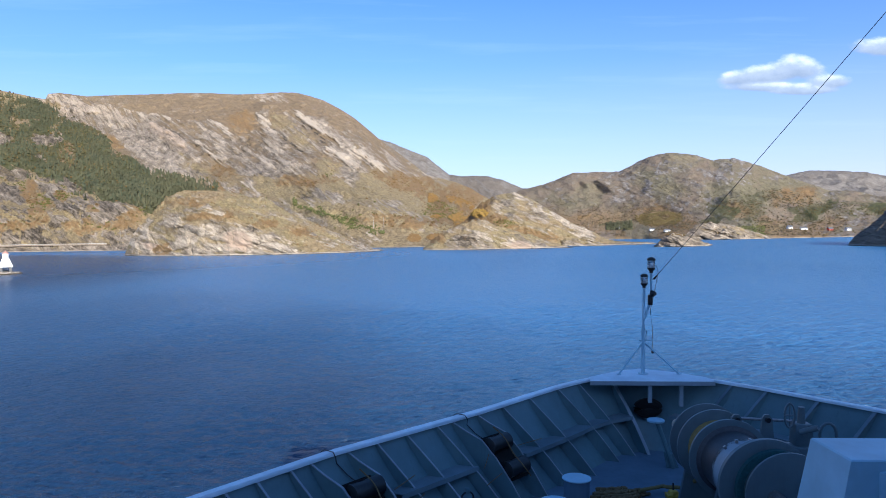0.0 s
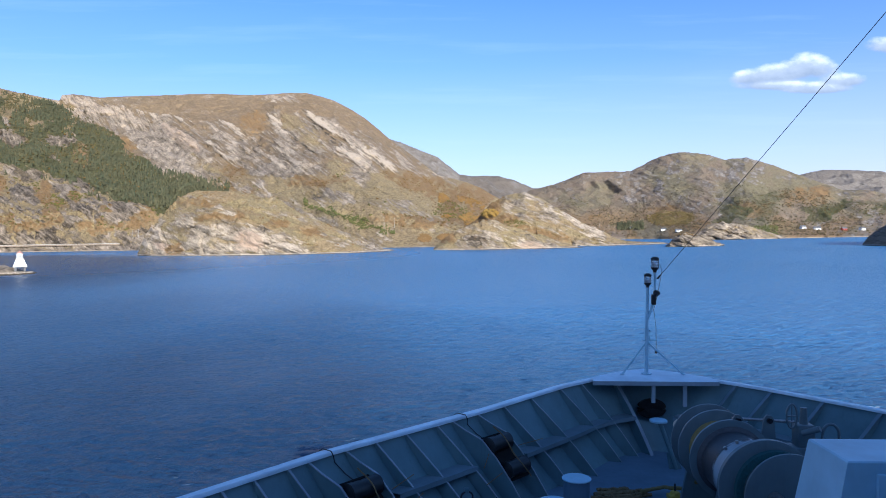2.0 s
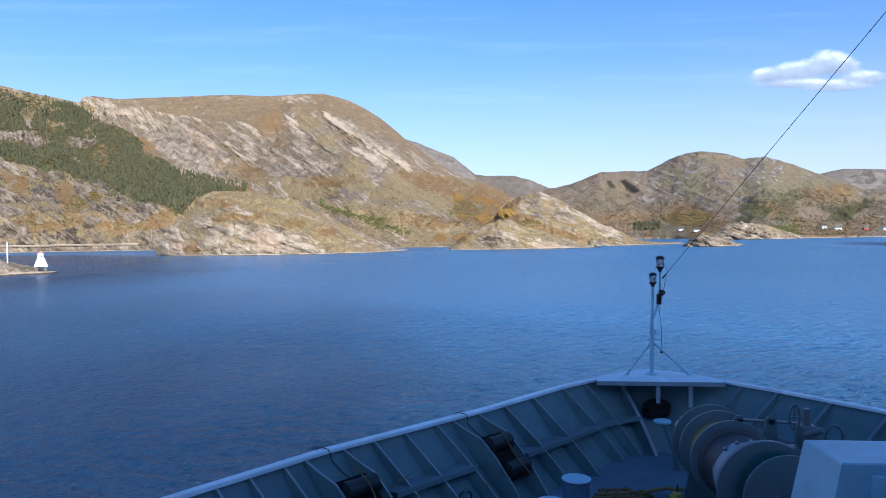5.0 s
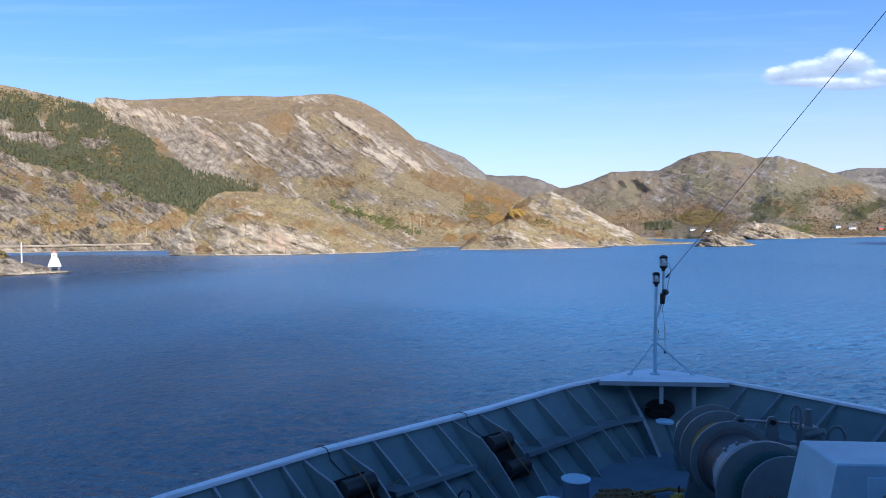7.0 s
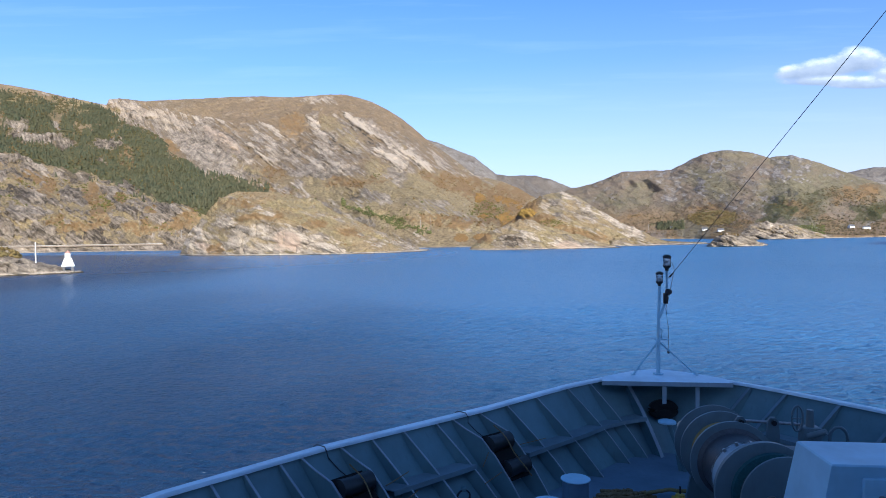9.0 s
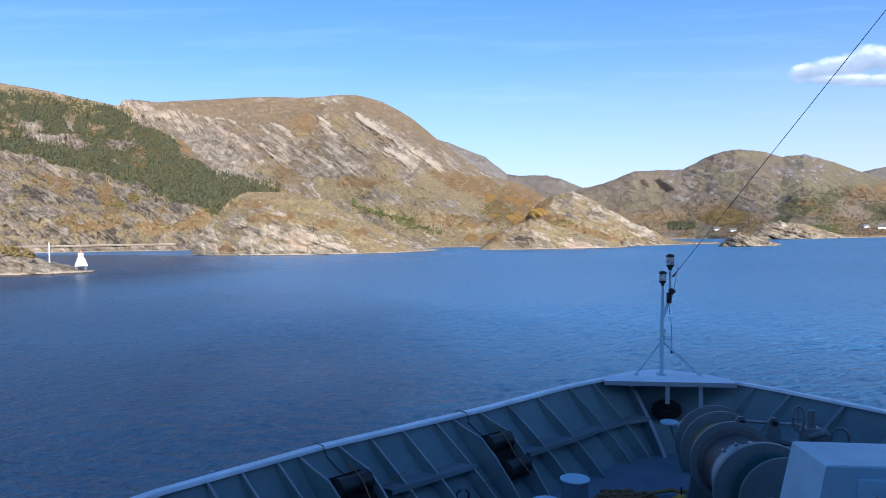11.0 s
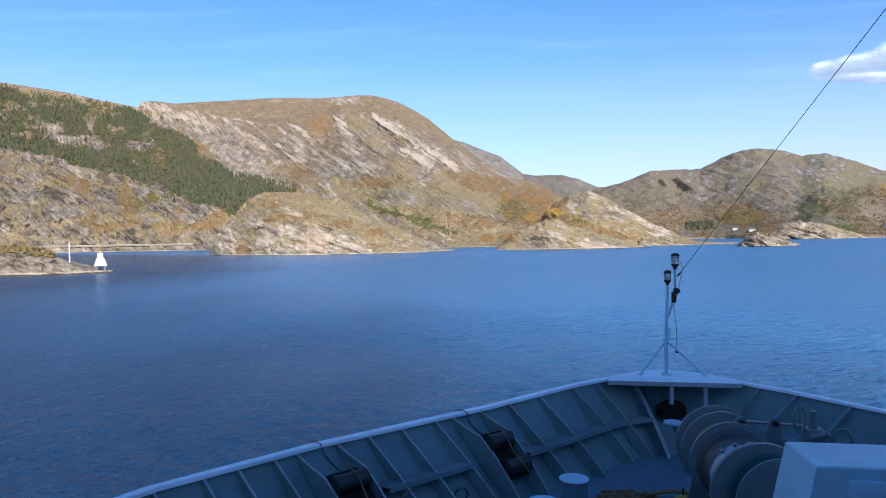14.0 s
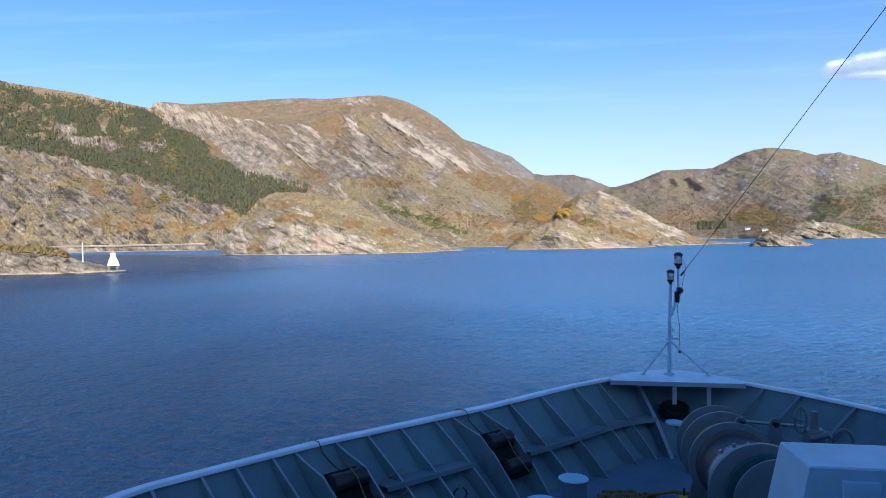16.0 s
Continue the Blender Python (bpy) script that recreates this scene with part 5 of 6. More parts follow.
# ---- things on the foredeck ----
def at(x, y, z, rz=0.0):
    return SHIP @ pose(x, y, z, 0, 0, rz)


GLASS, gt, gb = material("lamp_glass")
gb.inputs["Base Color"].default_value = (0.85, 0.88, 0.9, 1)
gb.inputs["Roughness"].default_value = 0.15
gb.inputs["Transmission Weight"].default_value = 0.85


def lamp_on(parent, x, y, z, s=1.0):
    """A ship's lantern: dark foot, collar, ribbed glass and cap."""
    bm = bmesh.new()
    turned(bm, (x, y, z), (x, y, z + 1), [(0, 0.05 * s), (0.05 * s, 0.05 * s), (0.07 * s, 0.07 * s), (0.11 * s, 0.105 * s), (0.14 * s, 0.105 * s)], 20)
    head = part("lantern", bm, BLACK, parent, "black ship's lantern with clear glass")
    bm = bmesh.new()
    ribs = [(0.14 * s + 0.2 * s * k / 10, (0.092 + 0.010 * (k % 2)) * s) for k in range(11)]
    part("glass", turned(bm, (x, y, z), (x, y, z + 1), ribs, 20), GLASS, head, "ribbed clear lamp glass")
    bm = bmesh.new()
    turned(bm, (x, y, z), (x, y, z + 1), [(0.34 * s, 0.112 * s), (0.38 * s, 0.115 * s), (0.41 * s, 0.08 * s), (0.43 * s, 0.04 * s)], 20)
    for k in range(4):
        a = math.tau * (k + 0.5) / 4
        cyl(bm, (x + 0.107 * s * math.cos(a), y + 0.107 * s * math.sin(a), z + 0.12 * s), (x + 0.107 * s * math.cos(a), y + 0.107 * s * math.sin(a), z + 0.36 * s), 0.004, seg=6)
    part("cap", bm, BLACK, head)
    # white core added for the sky that shines through the glass
    bm = bmesh.new()
    turned(bm, (x, y, z), (x, y, z + 1), [(0.14 * s, 0.03 * s), (0.15 * s, 0.07 * s), (0.22 * s, 0.06 * s), (0.25 * s, 0.02 * s)], 14)
    part("sky_core", bm, WHITE, head, "white core standing for sky light in the glass")


def build_mast():
    root = thing("bow_mast", at(6.0, 19.1, RAIL + 0.25), "pale tubular bow mast with two lanterns and splayed stays", "mast")
    up = lambda z: z - RAIL - 0.25
    bm = bmesh.new()
    cyl(bm, (0, 0, 0), (0, 0, up(-2.55)), 0.055, 0.05)
    cyl(bm, (0, 0, up(-2.55)), (0.02, 0, up(-1.36)), 0.045, 0.04)
    cyl(bm, (0, 0, 0), (0, 0, 0.03), 0.14, 0.14)
    part("pole", bm, PALE, root)
    bm = bmesh.new()
    tube(bm, [(0.03, 0, up(-2.25)), (0.12, 0, up(-2.0)), (0.2, 0, up(-1.75)), (0.225, 0, up(-1.5)), (0.225, 0, up(-0.93))], 0.04)
    part("side_pole", bm, PALE, root)
    for x, y in ((-0.72, -0.05), (1.02, -0.1)):
        bm = bmesh.new()
        cyl(bm, (0, 0, up(-2.9)), (x, y, 0), 0.028, 0.028, 10)
        cyl(bm, (x, y, 0), (x, y, 0.02), 0.07, 0.07, 10)
        part("brace", bm, PALE, root)
    bm = bmesh.new()
    tube(bm, [(-0.12, 0, up(-2.86)), (0.28, 0, up(-2.86))], 0.018)
    tube(bm, [(0.08, 0, up(-2.86)), (0.1, 0, up(-2.6)), (0, 0, up(-2.5))], 0.015)
    part("crossbar", bm, PALE, root)
    lamp_on(root, 0.02, 0, up(-1.36), 0.95)
    lamp_on(root, 0.225, 0, up(-0.93), 1.05)
    bm = bmesh.new()
    turned(bm, (0.2, -0.05, up(-1.45)), (0.26, -0.12, up(-1.55)), [(0, 0.035), (0.05, 0.08), (0.12, 0.10), (0.16, 0.08)], 16)
    box(bm, 0.13, 0.25, -0.08, 0.04, up(-1.85), up(-1.55), 0.02)
    part("horn", bm, BLACK, root, "small black horn on the pole")
    bm = bmesh.new()
    tube(bm, [(0.24, 0, up(-0.75)), (0.36, -0.03, up(-0.70)), (0.42, -0.03, up(-0.9)), (0.3, 0, up(-1.6)), (0.2, 0, up(-2.0)), (0.27, 0, up(-2.5)), (0.28, 0, up(-3.2))], 0.011, 6)
    part("cable", bm, STEEL, root)
    bm = bmesh.new()
    turned(bm, (0.28, 0, up(-3.25)), (0.28, 0, 1), [(0, 0.02), (0.02, 0.04), (0.07, 0.04), (0.09, 0.015)], 10)
    part("shackle", bm, BLACK, root)


build_mast()


def build_stay():
    root = thing("stay_wire", at(6.31, 19.1, -1.1), "thin dark steel stay wire running up from the bow mast", "wire")
    a, b = Vector((0, 0, 0)), Vector((3.28, -12.2, 9.75))
    bm = bmesh.new()
    pts = [a.lerp(b, k / 24) + Vector((0, 0, -0.03 * math.sin(math.pi * k / 24))) for k in range(25)]
    tube(bm, pts, 0.0072, 6)
    part("wire", bm, BLACK, root)
    bm = bmesh.new()
    cyl(bm, pts[0], pts[0].lerp(pts[1], 0.25), 0.03, 0.018, 8)
    part("turnbuckle", bm, BLACK, root)
    bm = bmesh.new()
    tube(bm, [(-0.12, 0, -0.05), (0.0, 0, 0.0)], 0.012, 6)
    part("eye", bm, STEEL, root)


build_stay()


def build_winch():
    cx, cz = 5.52, -4.31
    root = thing("mooring_winch", at(cx, 12.6, DECK, -5.4), "grey mooring winch with large drum flanges and a yellow rope", "winch")
    zc, y = cz - DECK, lambda v: v - 12.6
    def disc(ya, yb, r, name, mat, label="", lip=0.03, dx=0.0):
        bm = bmesh.new()
        turned(bm, (dx, y(ya), zc), (dx, y(ya) - 1, zc), [(0, r - lip), (0.012, r), (ya - yb - 0.012, r), (ya - yb, r - lip)], 56)
        return part(name, bm, mat, root, label)
    disc(14.35, 14.29, 0.79, "flange", WINCHGREY)
    disc(13.85, 13.78, 0.79, "flange", WINCHGREY)
    disc(13.08, 13.0, 0.79, "flange", WINCHGREY)
    # the wound drum between the flanges
    bm = bmesh.new()
    turned(bm, (0, y(13.78), zc), (0, y(13.78) - 1, zc), [(0.0, 0.57)] + [(0.02 + k * 0.0485, 0.57 + 0.025 * (k % 2)) for k in range(14)] + [(0.70, 0.57)], 48)
    part("wound_rope", bm, YELLOWROPE, root, "yellow rope wound on the drum")
    bm = bmesh.new()
    turned(bm, (0, y(14.29), zc), (0, y(14.29) - 1, zc), [(0, 0.45), (0.44, 0.45)], 40)
    part("drum", bm, WINCHGREY, root)
    # dark hub drum, brake band, gear case and outer discs
    bm = bmesh.new()
    turned(bm, (0, y(13.0), zc), (0, y(13.0) - 1, zc), [(0, 0.66), (0.05, 0.68), (0.10, 0.60), (0.75, 0.60)], 48)
    part("brake_drum", bm, plain("dark_brake_steel", (0.06, 0.06, 0.065), 0.5, 0.3), root, "dark brake drum")
    bm = bmesh.new()
    turned(bm, (0, y(12.35), zc), (0, y(12.35) - 1, zc), [(0, 0.48), (0.02, 0.60), (0.35, 0.60), (0.40, 0.65), (0.75, 0.65)], 48)
    part("gear_case", bm, FRAMEGREY, root, "pale grey gear case")
    disc(11.62, 11.5, 0.84, "rim", WINCHGREY, dx=0.08)
    bm = bmesh.new()
    turned(bm, (0.17, y(11.5), zc), (0.17, y(11.5) - 1, zc), [(0, 0.60), (0.4, 0.60)], 40)
    part("core", bm, plain("dark_green_rope", (0.025, 0.05, 0.045), 0.8), root, "dark green rope wound on the core")
    bm = bmesh.new()
    turned(bm, (0.17, y(11.48), zc), (0.17, y(11.48) - 1, zc), [(0, 0.60), (0.05, 0.70), (0.16, 0.70), (0.2, 0.60)], 48)
    part("inner_coil", bm, plain("teal_rope", (0.02, 0.07, 0.075), 0.8), root, "teal rope coil")
    disc(11.12, 11.05, 0.74, "rim", WINCHGREY, dx=0.26)
    bm = bmesh.new()
    cyl(bm, (0, y(14.7), zc), (0, y(10.1), zc), 0.11, 0.11, 20)
    part("shaft", bm, STEEL, root)
    for yy in (14.55, 12.75, 10.15):
        bm = bmesh.new()
        plate(bm, [(-0.55, y(yy), 0), (0.55, y(yy), 0), (0.2, y(yy), zc + 0.2), (-0.2, y(yy), zc + 0.2)], (0, 0.10, 0))
        part("pedestal", bm, WINCHGREY, root)
    bm = bmesh.new()
    box(bm, -0.85, 0.85, y(14.7), y(10.0), 0.0, 0.08, 0.02)
    part("bed_plate", bm, WINCHGREY, root)
    bm = bmesh.new()
    turned(bm, (-0.55, y(14.5), zc + 0.28), (-0.75, y(14.2), zc + 0.28), [(0, 0.08), (0.02, 0.13), (0.06, 0.13), (0.08, 0.10)], 20)
    part("end_cap", bm, plain("cream_paint", (0.62, 0.56, 0.42), 0.5), root, "small cream end cap")
    for k in range(9):
        a = math.radians(-40 + k * 22)
        bm = bmesh.new()
        cyl(bm, (0.60 * math.sin(a), y(12.2), zc + 0.60 * math.cos(a)), (0.66 * math.sin(a), y(12.2), zc + 0.66 * math.cos(a)), 0.03, 0.03, 6)
        part("bolt", bm, STEEL, root)
    # pale cast brackets on the gear case
    for a, name in ((8, "bracket"),):
        bm = bmesh.new()
        q = Matrix.Translation((0, y(11.98), zc)) @ Matrix.Rotation(radians(a), 4, "Y")
        box(bm, -0.13, 0.13, -0.13, 0.13, 0.58, 0.65, 0.012, q)
        for dx in (-0.08, 0.0, 0.08):
            box(bm, dx - 0.02, dx + 0.02, -0.11, 0.11, 0.65, 0.68, 0.006, q)
        part(name, bm, FRAMEGREY, root, "pale cast bracket")
    # brake lever gear on the starboard side
    bm = bmesh.new()
    cyl(bm, (0.12, y(13.3), zc + 0.75), (1.25, y(13.1), zc + 0.75), 0.03, 0.03, 10)
    part("brake_rod", bm, STEEL, root)
    for x in (0.16, 0.76):
        bm = bmesh.new()
        plate(bm, [(x - 0.14, y(13.12), zc + 0.34), (x + 0.14, y(13.12), zc + 0.34), (x + 0.1, y(13.12), zc + 0.79), (x + 0.04, y(13.12), zc + 0.87), (x - 0.05, y(13.12), zc + 0.87), (x - 0.1, y(13.12), zc + 0.79)], (0, 0.05, 0))
        lug = part("lug", bm, WINCHGREY, root)
        bm = bmesh.new()
        cyl(bm, (x, y(13.08) - 0.05, zc + 0.77), (x, y(13.08) + 0.02, zc + 0.77), 0.05, 0.05, 12)
        part("pin", bm, BLACK, lug)
    bm = bmesh.new()
    pts = [Vector((1.2 + 0.10 * math.cos(k * math.tau / 24), y(13.1), zc + 0.86 + 0.24 * math.sin(k * math.tau / 24))) for k in range(25)]
    tube(bm, pts, 0.022, 6)
    tube(bm, [(1.2, y(13.1), zc + 0.62), (1.2, y(13.1), zc + 1.1)], 0.015, 6)
    tube(bm, [(1.1, y(13.1), zc + 0.86), (1.3, y(13.1), zc + 0.86)], 0.015, 6)
    part("hand_wheel", bm, WINCHGREY, root)
    bm = bmesh.new()
    box(bm, 1.28, 1.62, y(13.3), y(13.0), zc + 0.25, zc + 0.7, 0.03)
    cyl(bm, (1.45, y(13.15), zc + 0.68), (1.45, y(13.15), zc + 1.02), 0.08, 0.06, 14)
    cyl(bm, (1.36, y(13.0), zc + 0.55), (1.6, y(12.8), zc + 0.7), 0.06, 0.06, 12)
    box(bm, 1.0, 1.7, y(13.35), y(12.9), -0.0, zc + 0.27, 0.03)
    part("hydraulic_valve", bm, WINCHGREY, root, "grey hydraulic valve block")
    bm = bmesh.new()
    tube(bm, [(1.74, y(13.0), zc + 0.2)] + [(1.90 - 0.16 * math.cos(k * math.pi / 10), y(13.0), zc + 0.52 + 0.22 * math.sin(k * math.pi / 10)) for k in range(11)] + [(2.06, y(13.0), zc + 0.2)], 0.03, 8)
    part("guard_hoop", bm, WINCHGREY, root)


build_winch()


def build_vent():
    root = thing("ventilator_box", at(5.66, 8.5, DECK, -4.5), "pale grey painted ventilator box with a flared skirt", "ventilator")
    top = -2.7 - DECK
    bm = bmesh.new()
    ring = lambda z, a, b, c, d: [bm.verts.new((x, y, z)) for x, y in ((a, c), (b, c), (b, d), (a, d))]
    rs = [ring(0.0, -0.7, 0.7, -0.35, 0.35), ring(top - 1.35, -0.7, 0.7, -0.35, 0.35), ring(top - 1.3, -1.19, 1.19, -0.5, 0.56), ring(top - 0.02, -0.96, 0.96, -0.49, 0.48), ring(top, -0.94, 0.94, -0.47, 0.46)]
    for p, q in zip(rs, rs[1:]):
        for k in range(4):
            bm.faces.new((p[k], p[(k + 1) % 4], q[(k + 1) % 4], q[k]))
    bm.faces.new(rs[0]), bm.faces.new(rs[-1])
    part("housing", bm, PALE, root, "", 30)
    bm = bmesh.new()
    box(bm, -0.62, -0.22, -0.56, -0.49, top - 0.62, top - 0.14, 0.02)
    part("cover", bm, PALE, root)
    bm = bmesh.new()
    cyl(bm, (-0.42, -0.6, top - 0.38), (-0.42, -0.55, top - 0.38), 0.05, 0.05, 12)
    part("knob", bm, STEEL, root)


build_vent()


def build_bollard(x, y):
    root = thing("bollard", at(x, y, DECK), "blue-grey painted steel mooring bollard with a flat pale top", "bollard", "mooring bollards")
    bm = bmesh.new()
    turned(bm, (0, 0, 0), (0, 0, 1), [(0, 0.29), (0.06, 0.27), (0.862, 0.27)], 32)
    part("post", bm, DECKGREY, root)
    bm = bmesh.new()
    turned(bm, (0, 0, 0), (0, 0, 1), [(0.862, 0.29), (0.865, 0.305), (0.88, 0.305), (0.887, 0.295)], 32)
    part("head", bm, PALE, root, "flat pale painted head")


build_bollard(2.74, 14.0)
build_bollard(2.0, 12.75)


def build_roller_post():
    root = thing("roller_pedestal", at(5.58, 17.0, DECK), "pale-topped roller pedestal leaning on a foot", "pedestal")
    bm = bmesh.new()
    tube(bm, [(0.46, 0, 0), (0.30, 0, 0.5), (0.03, 0, 1.21)], 0.06, 10)
    plate(bm, [(0.22, 0.02, 0.42), (0.46, 0.02, 0.36), (0.62, 0.02, 0.0), (0.3, 0.02, 0.0)], (0, 0.03, 0))
    part("post", bm, GREY, root)
    bm = bmesh.new()
    turned(bm, (0, 0, 0), (0, 0, 1), [(1.20, 0.14), (1.22, 0.22), (1.26, 0.22), (1.28, 0.19)], 28)
    part("cap", bm, PALE, root, "round pale cap")


build_roller_post()


def ring_chock(name, root_m, rx, rz, thick, label):
    root = thing(name, root_m, label, "fairlead")
    bm = bmesh.new()
    pts = []
    for k in range(33):
        a = k * math.tau / 32
        pts.append(Vector((rx * math.cos(a), 0, rz * math.sin(a))))
    tube(bm, pts, thick, 10)
    part("ring", bm, DULLBLACK, root)
    # flat black plate stands in for the dark inside the opening
    bm = bmesh.new()
    plate(bm, [Vector((p.x, -0.05, p.z)) for p in pts[:-1]], (0, 0.02, 0))
    part("dark_throat", bm, DULLBLACK, root)


stem = bow_at(0.0, 0.56, 1, 0.16)
ring_chock("mooring_chock", at(stem.x + 0.02, stem.y - 0.02, stem.z), 0.26, 0.12, 0.16, "black oval mooring chock in the stem bulwark")


def build_fairlead(w, h0, h1):
    """Black roller fairlead set between two frames of the bulwark."""
    a, b = bow_at(w - 0.24, h0, -1, 0.28), bow_at(w + 0.24, h0, -1, 0.28)
    c, d = bow_at(w + 0.24, h1, -1, 0.28), bow_at(w - 0.24, h1, -1, 0.28)
    base = (a + b) / 2
    root = thing("roller_fairlead", at(base.x, base.y, base.z), "black roller fairlead lashed between bulwark frames", "fairlead", "port fairleads")
    a, b, c, d = (p - base for p in (a, b, c, d))
    n = (b - a).cross(d - a).normalized()
    if n.y > 0:
        n = -n
    bm = bmesh.new()
    plate(bm, [a - n * 0.05, b - n * 0.05, c - n * 0.05, d - n * 0.05], n * 0.08)
    part("frame", bm, DULLBLACK, root)
    for t in (0.22, 0.78):
        bm = bmesh.new()
        p, q = a.lerp(d, t) + n * 0.08, b.lerp(c, t) + n * 0.08
        turned(bm, p, q, [(0.0, 0.10), (0.03, 0.19), ((q - p).length / 2, 0.17), ((q - p).length - 0.03, 0.19), ((q - p).length, 0.10)], 18)
        part("roller", bm, BLACK, root)
    bm = bmesh.new()
    mid = a.lerp(b, 0.45)
    tube(bm, [mid.lerp(d.lerp(c, 0.45), t) + n * (0.27 + 0.03 * math.sin(t * 9)) + (b - a) * 0.05 * math.sin(t * 7) for t in np.linspace(-0.08, 1.1, 16)], 0.014, 6)
    part("lashing", bm, ROPE, root, "thin rope lashing")


build_fairlead(5.29, 0.30, 0.80)
build_fairlead(7.9, 0.30, 0.80)


def rope_line(name, pts, r, mat, label):
    root = thing(name, at(*pts[0]), label, "rope")
    bm = bmesh.new()
    o = Vector(pts[0])
    tube(bm, [Vector(p) - o for p in pts], r, 8)
    part("strand", bm, mat, root)


def wavy(points, n, amp, seed):
    rng = random.Random(seed)
    ts = np.linspace(0, len(points) - 1, n)
    return [tuple(float(np.interp(t, range(len(points)), [p[k] for p in points])) + (rng.uniform(-amp, amp) if k < 2 else 0) for k in range(3)) for t in ts]


for j in range(7):
    rope_line("mooring_rope", wavy([(3.3 + 0.05 * j, 14.9 + 0.09 * j, DECK + 0.045 + 0.035 * (j % 3)), (4.2, 15.0 + 0.08 * j, DECK + 0.045 + 0.035 * (j % 3)), (4.75 - 0.1 * j, 15.2 + 0.04 * j, DECK + 0.045 + 0.035 * (j % 3))], 30, 0.04, j), 0.04, ROPE, "tan mooring rope flaked in loose bights on the deck")
rope_line("mooring_rope", wavy([(4.5, 15.1, DECK + 0.16), (5.1, 15.45, DECK + 0.12), (5.5, 15.1, DECK + 0.2), (5.5, 14.2, DECK + 0.75)], 26, 0.02, 21), 0.045, YELLOWROPE, "yellow mooring rope leading to the winch drum")
for w0, w1, h0, h1, hh in ((4.3, 4.9, 0.6, 0.62, 0.3), (5.52, 5.85, 0.66, 0.52, 0.3), (5.55, 6.0, 0.42, 0.36, 0.3), (7.5, 7.05, 0.62, 0.68, 0.3), (7.5, 7.1, 0.42, 0.5, 0.3)):
    rope_line("lashing_line", [tuple(bow_at(w0 + (w1 - w0) * t, h0 + (h1 - h0) * t, -1, hh)) for t in (0, 0.5, 1)], 0.009, ROPE, "thin tan lashing line tied between bulwark frames")
for w in (5.35, 7.88):
    p = bow_at(w, 1, -1)
    pts = [p + Vector((-0.16, 0.14, -0.25)), p + Vector((-0.16, 0.14, 0.04)), p + Vector((-0.08, 0.07, 0.105)), p + Vector((0.10, -0.10, 0.105)), p + Vector((0.15, -0.16, 0.02)), bow_at(w - 0.05, 0.92, -1, bay(0.92) + 0.03), bow_at(w - 0.1, 0.8, -1, bay(0.8) + 0.05), bow_at(w - 0.15, 0.62, -1, 0.10)]
    rope_line("rail_lashing", [tuple(q) for q in pts], 0.011, BLACK, "black rope turned over the bulwark rail")


# ---- lighthouse and its islet ----
def ground_at(x, y):
    """Height of the land or water under a place in the plan."""
    hit, place, *_ = scene.ray_cast(bpy.context.evaluated_depsgraph_get(), (x, y, 900), (0, 0, -1))
    return place.z if hit else 0.0


RED = plain("red_paint", (0.45, 0.05, 0.03), 0.5)
ROOFGREY = plain("grey_roofing", (0.12, 0.12, 0.13), 0.7)
ROADSTONE = plain("brown_masonry", (0.27, 0.215, 0.16), 0.9, scale=0.5, spread=0.55)
CONCRETE = plain("pale_concrete", (0.46, 0.44, 0.41), 0.85, scale=2)


def build_lighthouse(x, y):
    z = max(1.2, ground_at(x, y) - 0.4)
    root = thing("lighthouse", pose(x, y, z + 0.2, 0, 0, 29.3), "small white harbour lighthouse with a tapered square base on dark legs", "lighthouse")
    for dx, dy in ((-2.0, -2.0), (2.0, -2.0), (-2.0, 2.0), (2.0, 2.0)):
        bm = bmesh.new()
        box(bm, dx - 0.55, dx + 0.55, dy - 0.55, dy + 0.55, -2.2, 2.4, 0.05)
        part("leg", bm, ROOFGREY, root)
    bm = bmesh.new()
    ring = lambda z, a: [bm.verts.new((p * a, q * a, z)) for p, q in ((-1, -1), (1, -1), (1, 1), (-1, 1))]
    rs = [ring(2.1, 3.05), ring(2.3, 3.1), ring(6.0, 1.75), ring(6.05, 1.95), ring(6.25, 1.95)]
    for p, q in zip(rs, rs[1:]):
        for k in range(4):
            bm.faces.new((p[k], p[(k + 1) % 4], q[(k + 1) % 4], q[k]))
    bm.faces.new(rs[0]), bm.faces.new(rs[-1])
    part("base", bm, WHITE, root, "white painted tapered base", None)
    bm = bmesh.new()
    turned(bm, (0, 0, 0), (0, 0, 1), [(6.2, 1.5), (8.7, 1.5), (8.75, 1.65), (8.9, 1.65)], 12)
    part("lantern_room", bm, WHITE, root, "white lantern room")
    bm = bmesh.new()
    turned(bm, (0, 0, 0), (0, 0, 1), [(8.9, 1.65), (9.5, 1.0), (10.0, 0.35), (10.4, 0.28), (10.45, 0.05)], 12)
    part("roof", bm, plain("pale_red_roof", (0.5, 0.28, 0.22), 0.6), root, "faded reddish roof cap")
    bm = bmesh.new()
    box(bm, -0.5, 0.5, -1.56, -1.42, 6.9, 8.2, 0.02)
    part("window", bm, GLASS, root)


build_lighthouse(-199.5, 356.0)


def build_post(x, y, h, r, mat, label, name="utility_pole", cross=True):
    z = ground_at(x, y) - 0.3
    root = thing(name, pose(x, y, z), label, "pole", "poles along the shore")
    bm = bmesh.new()
    cyl(bm, (0, 0, 0), (0, 0, h), r, r * 0.75, 10)
    part("pole", bm, mat, root)
    if cross:
        bm = bmesh.new()
        box(bm, -1.2, 1.2, -0.1, 0.1, h - 1.0, h - 0.75, 0.02)
        part("crossarm", bm, mat, root)


build_post(-214.0, 352.0, 11.0, 0.35, WHITE, "white painted pole on the islet", "marker_pole", False)


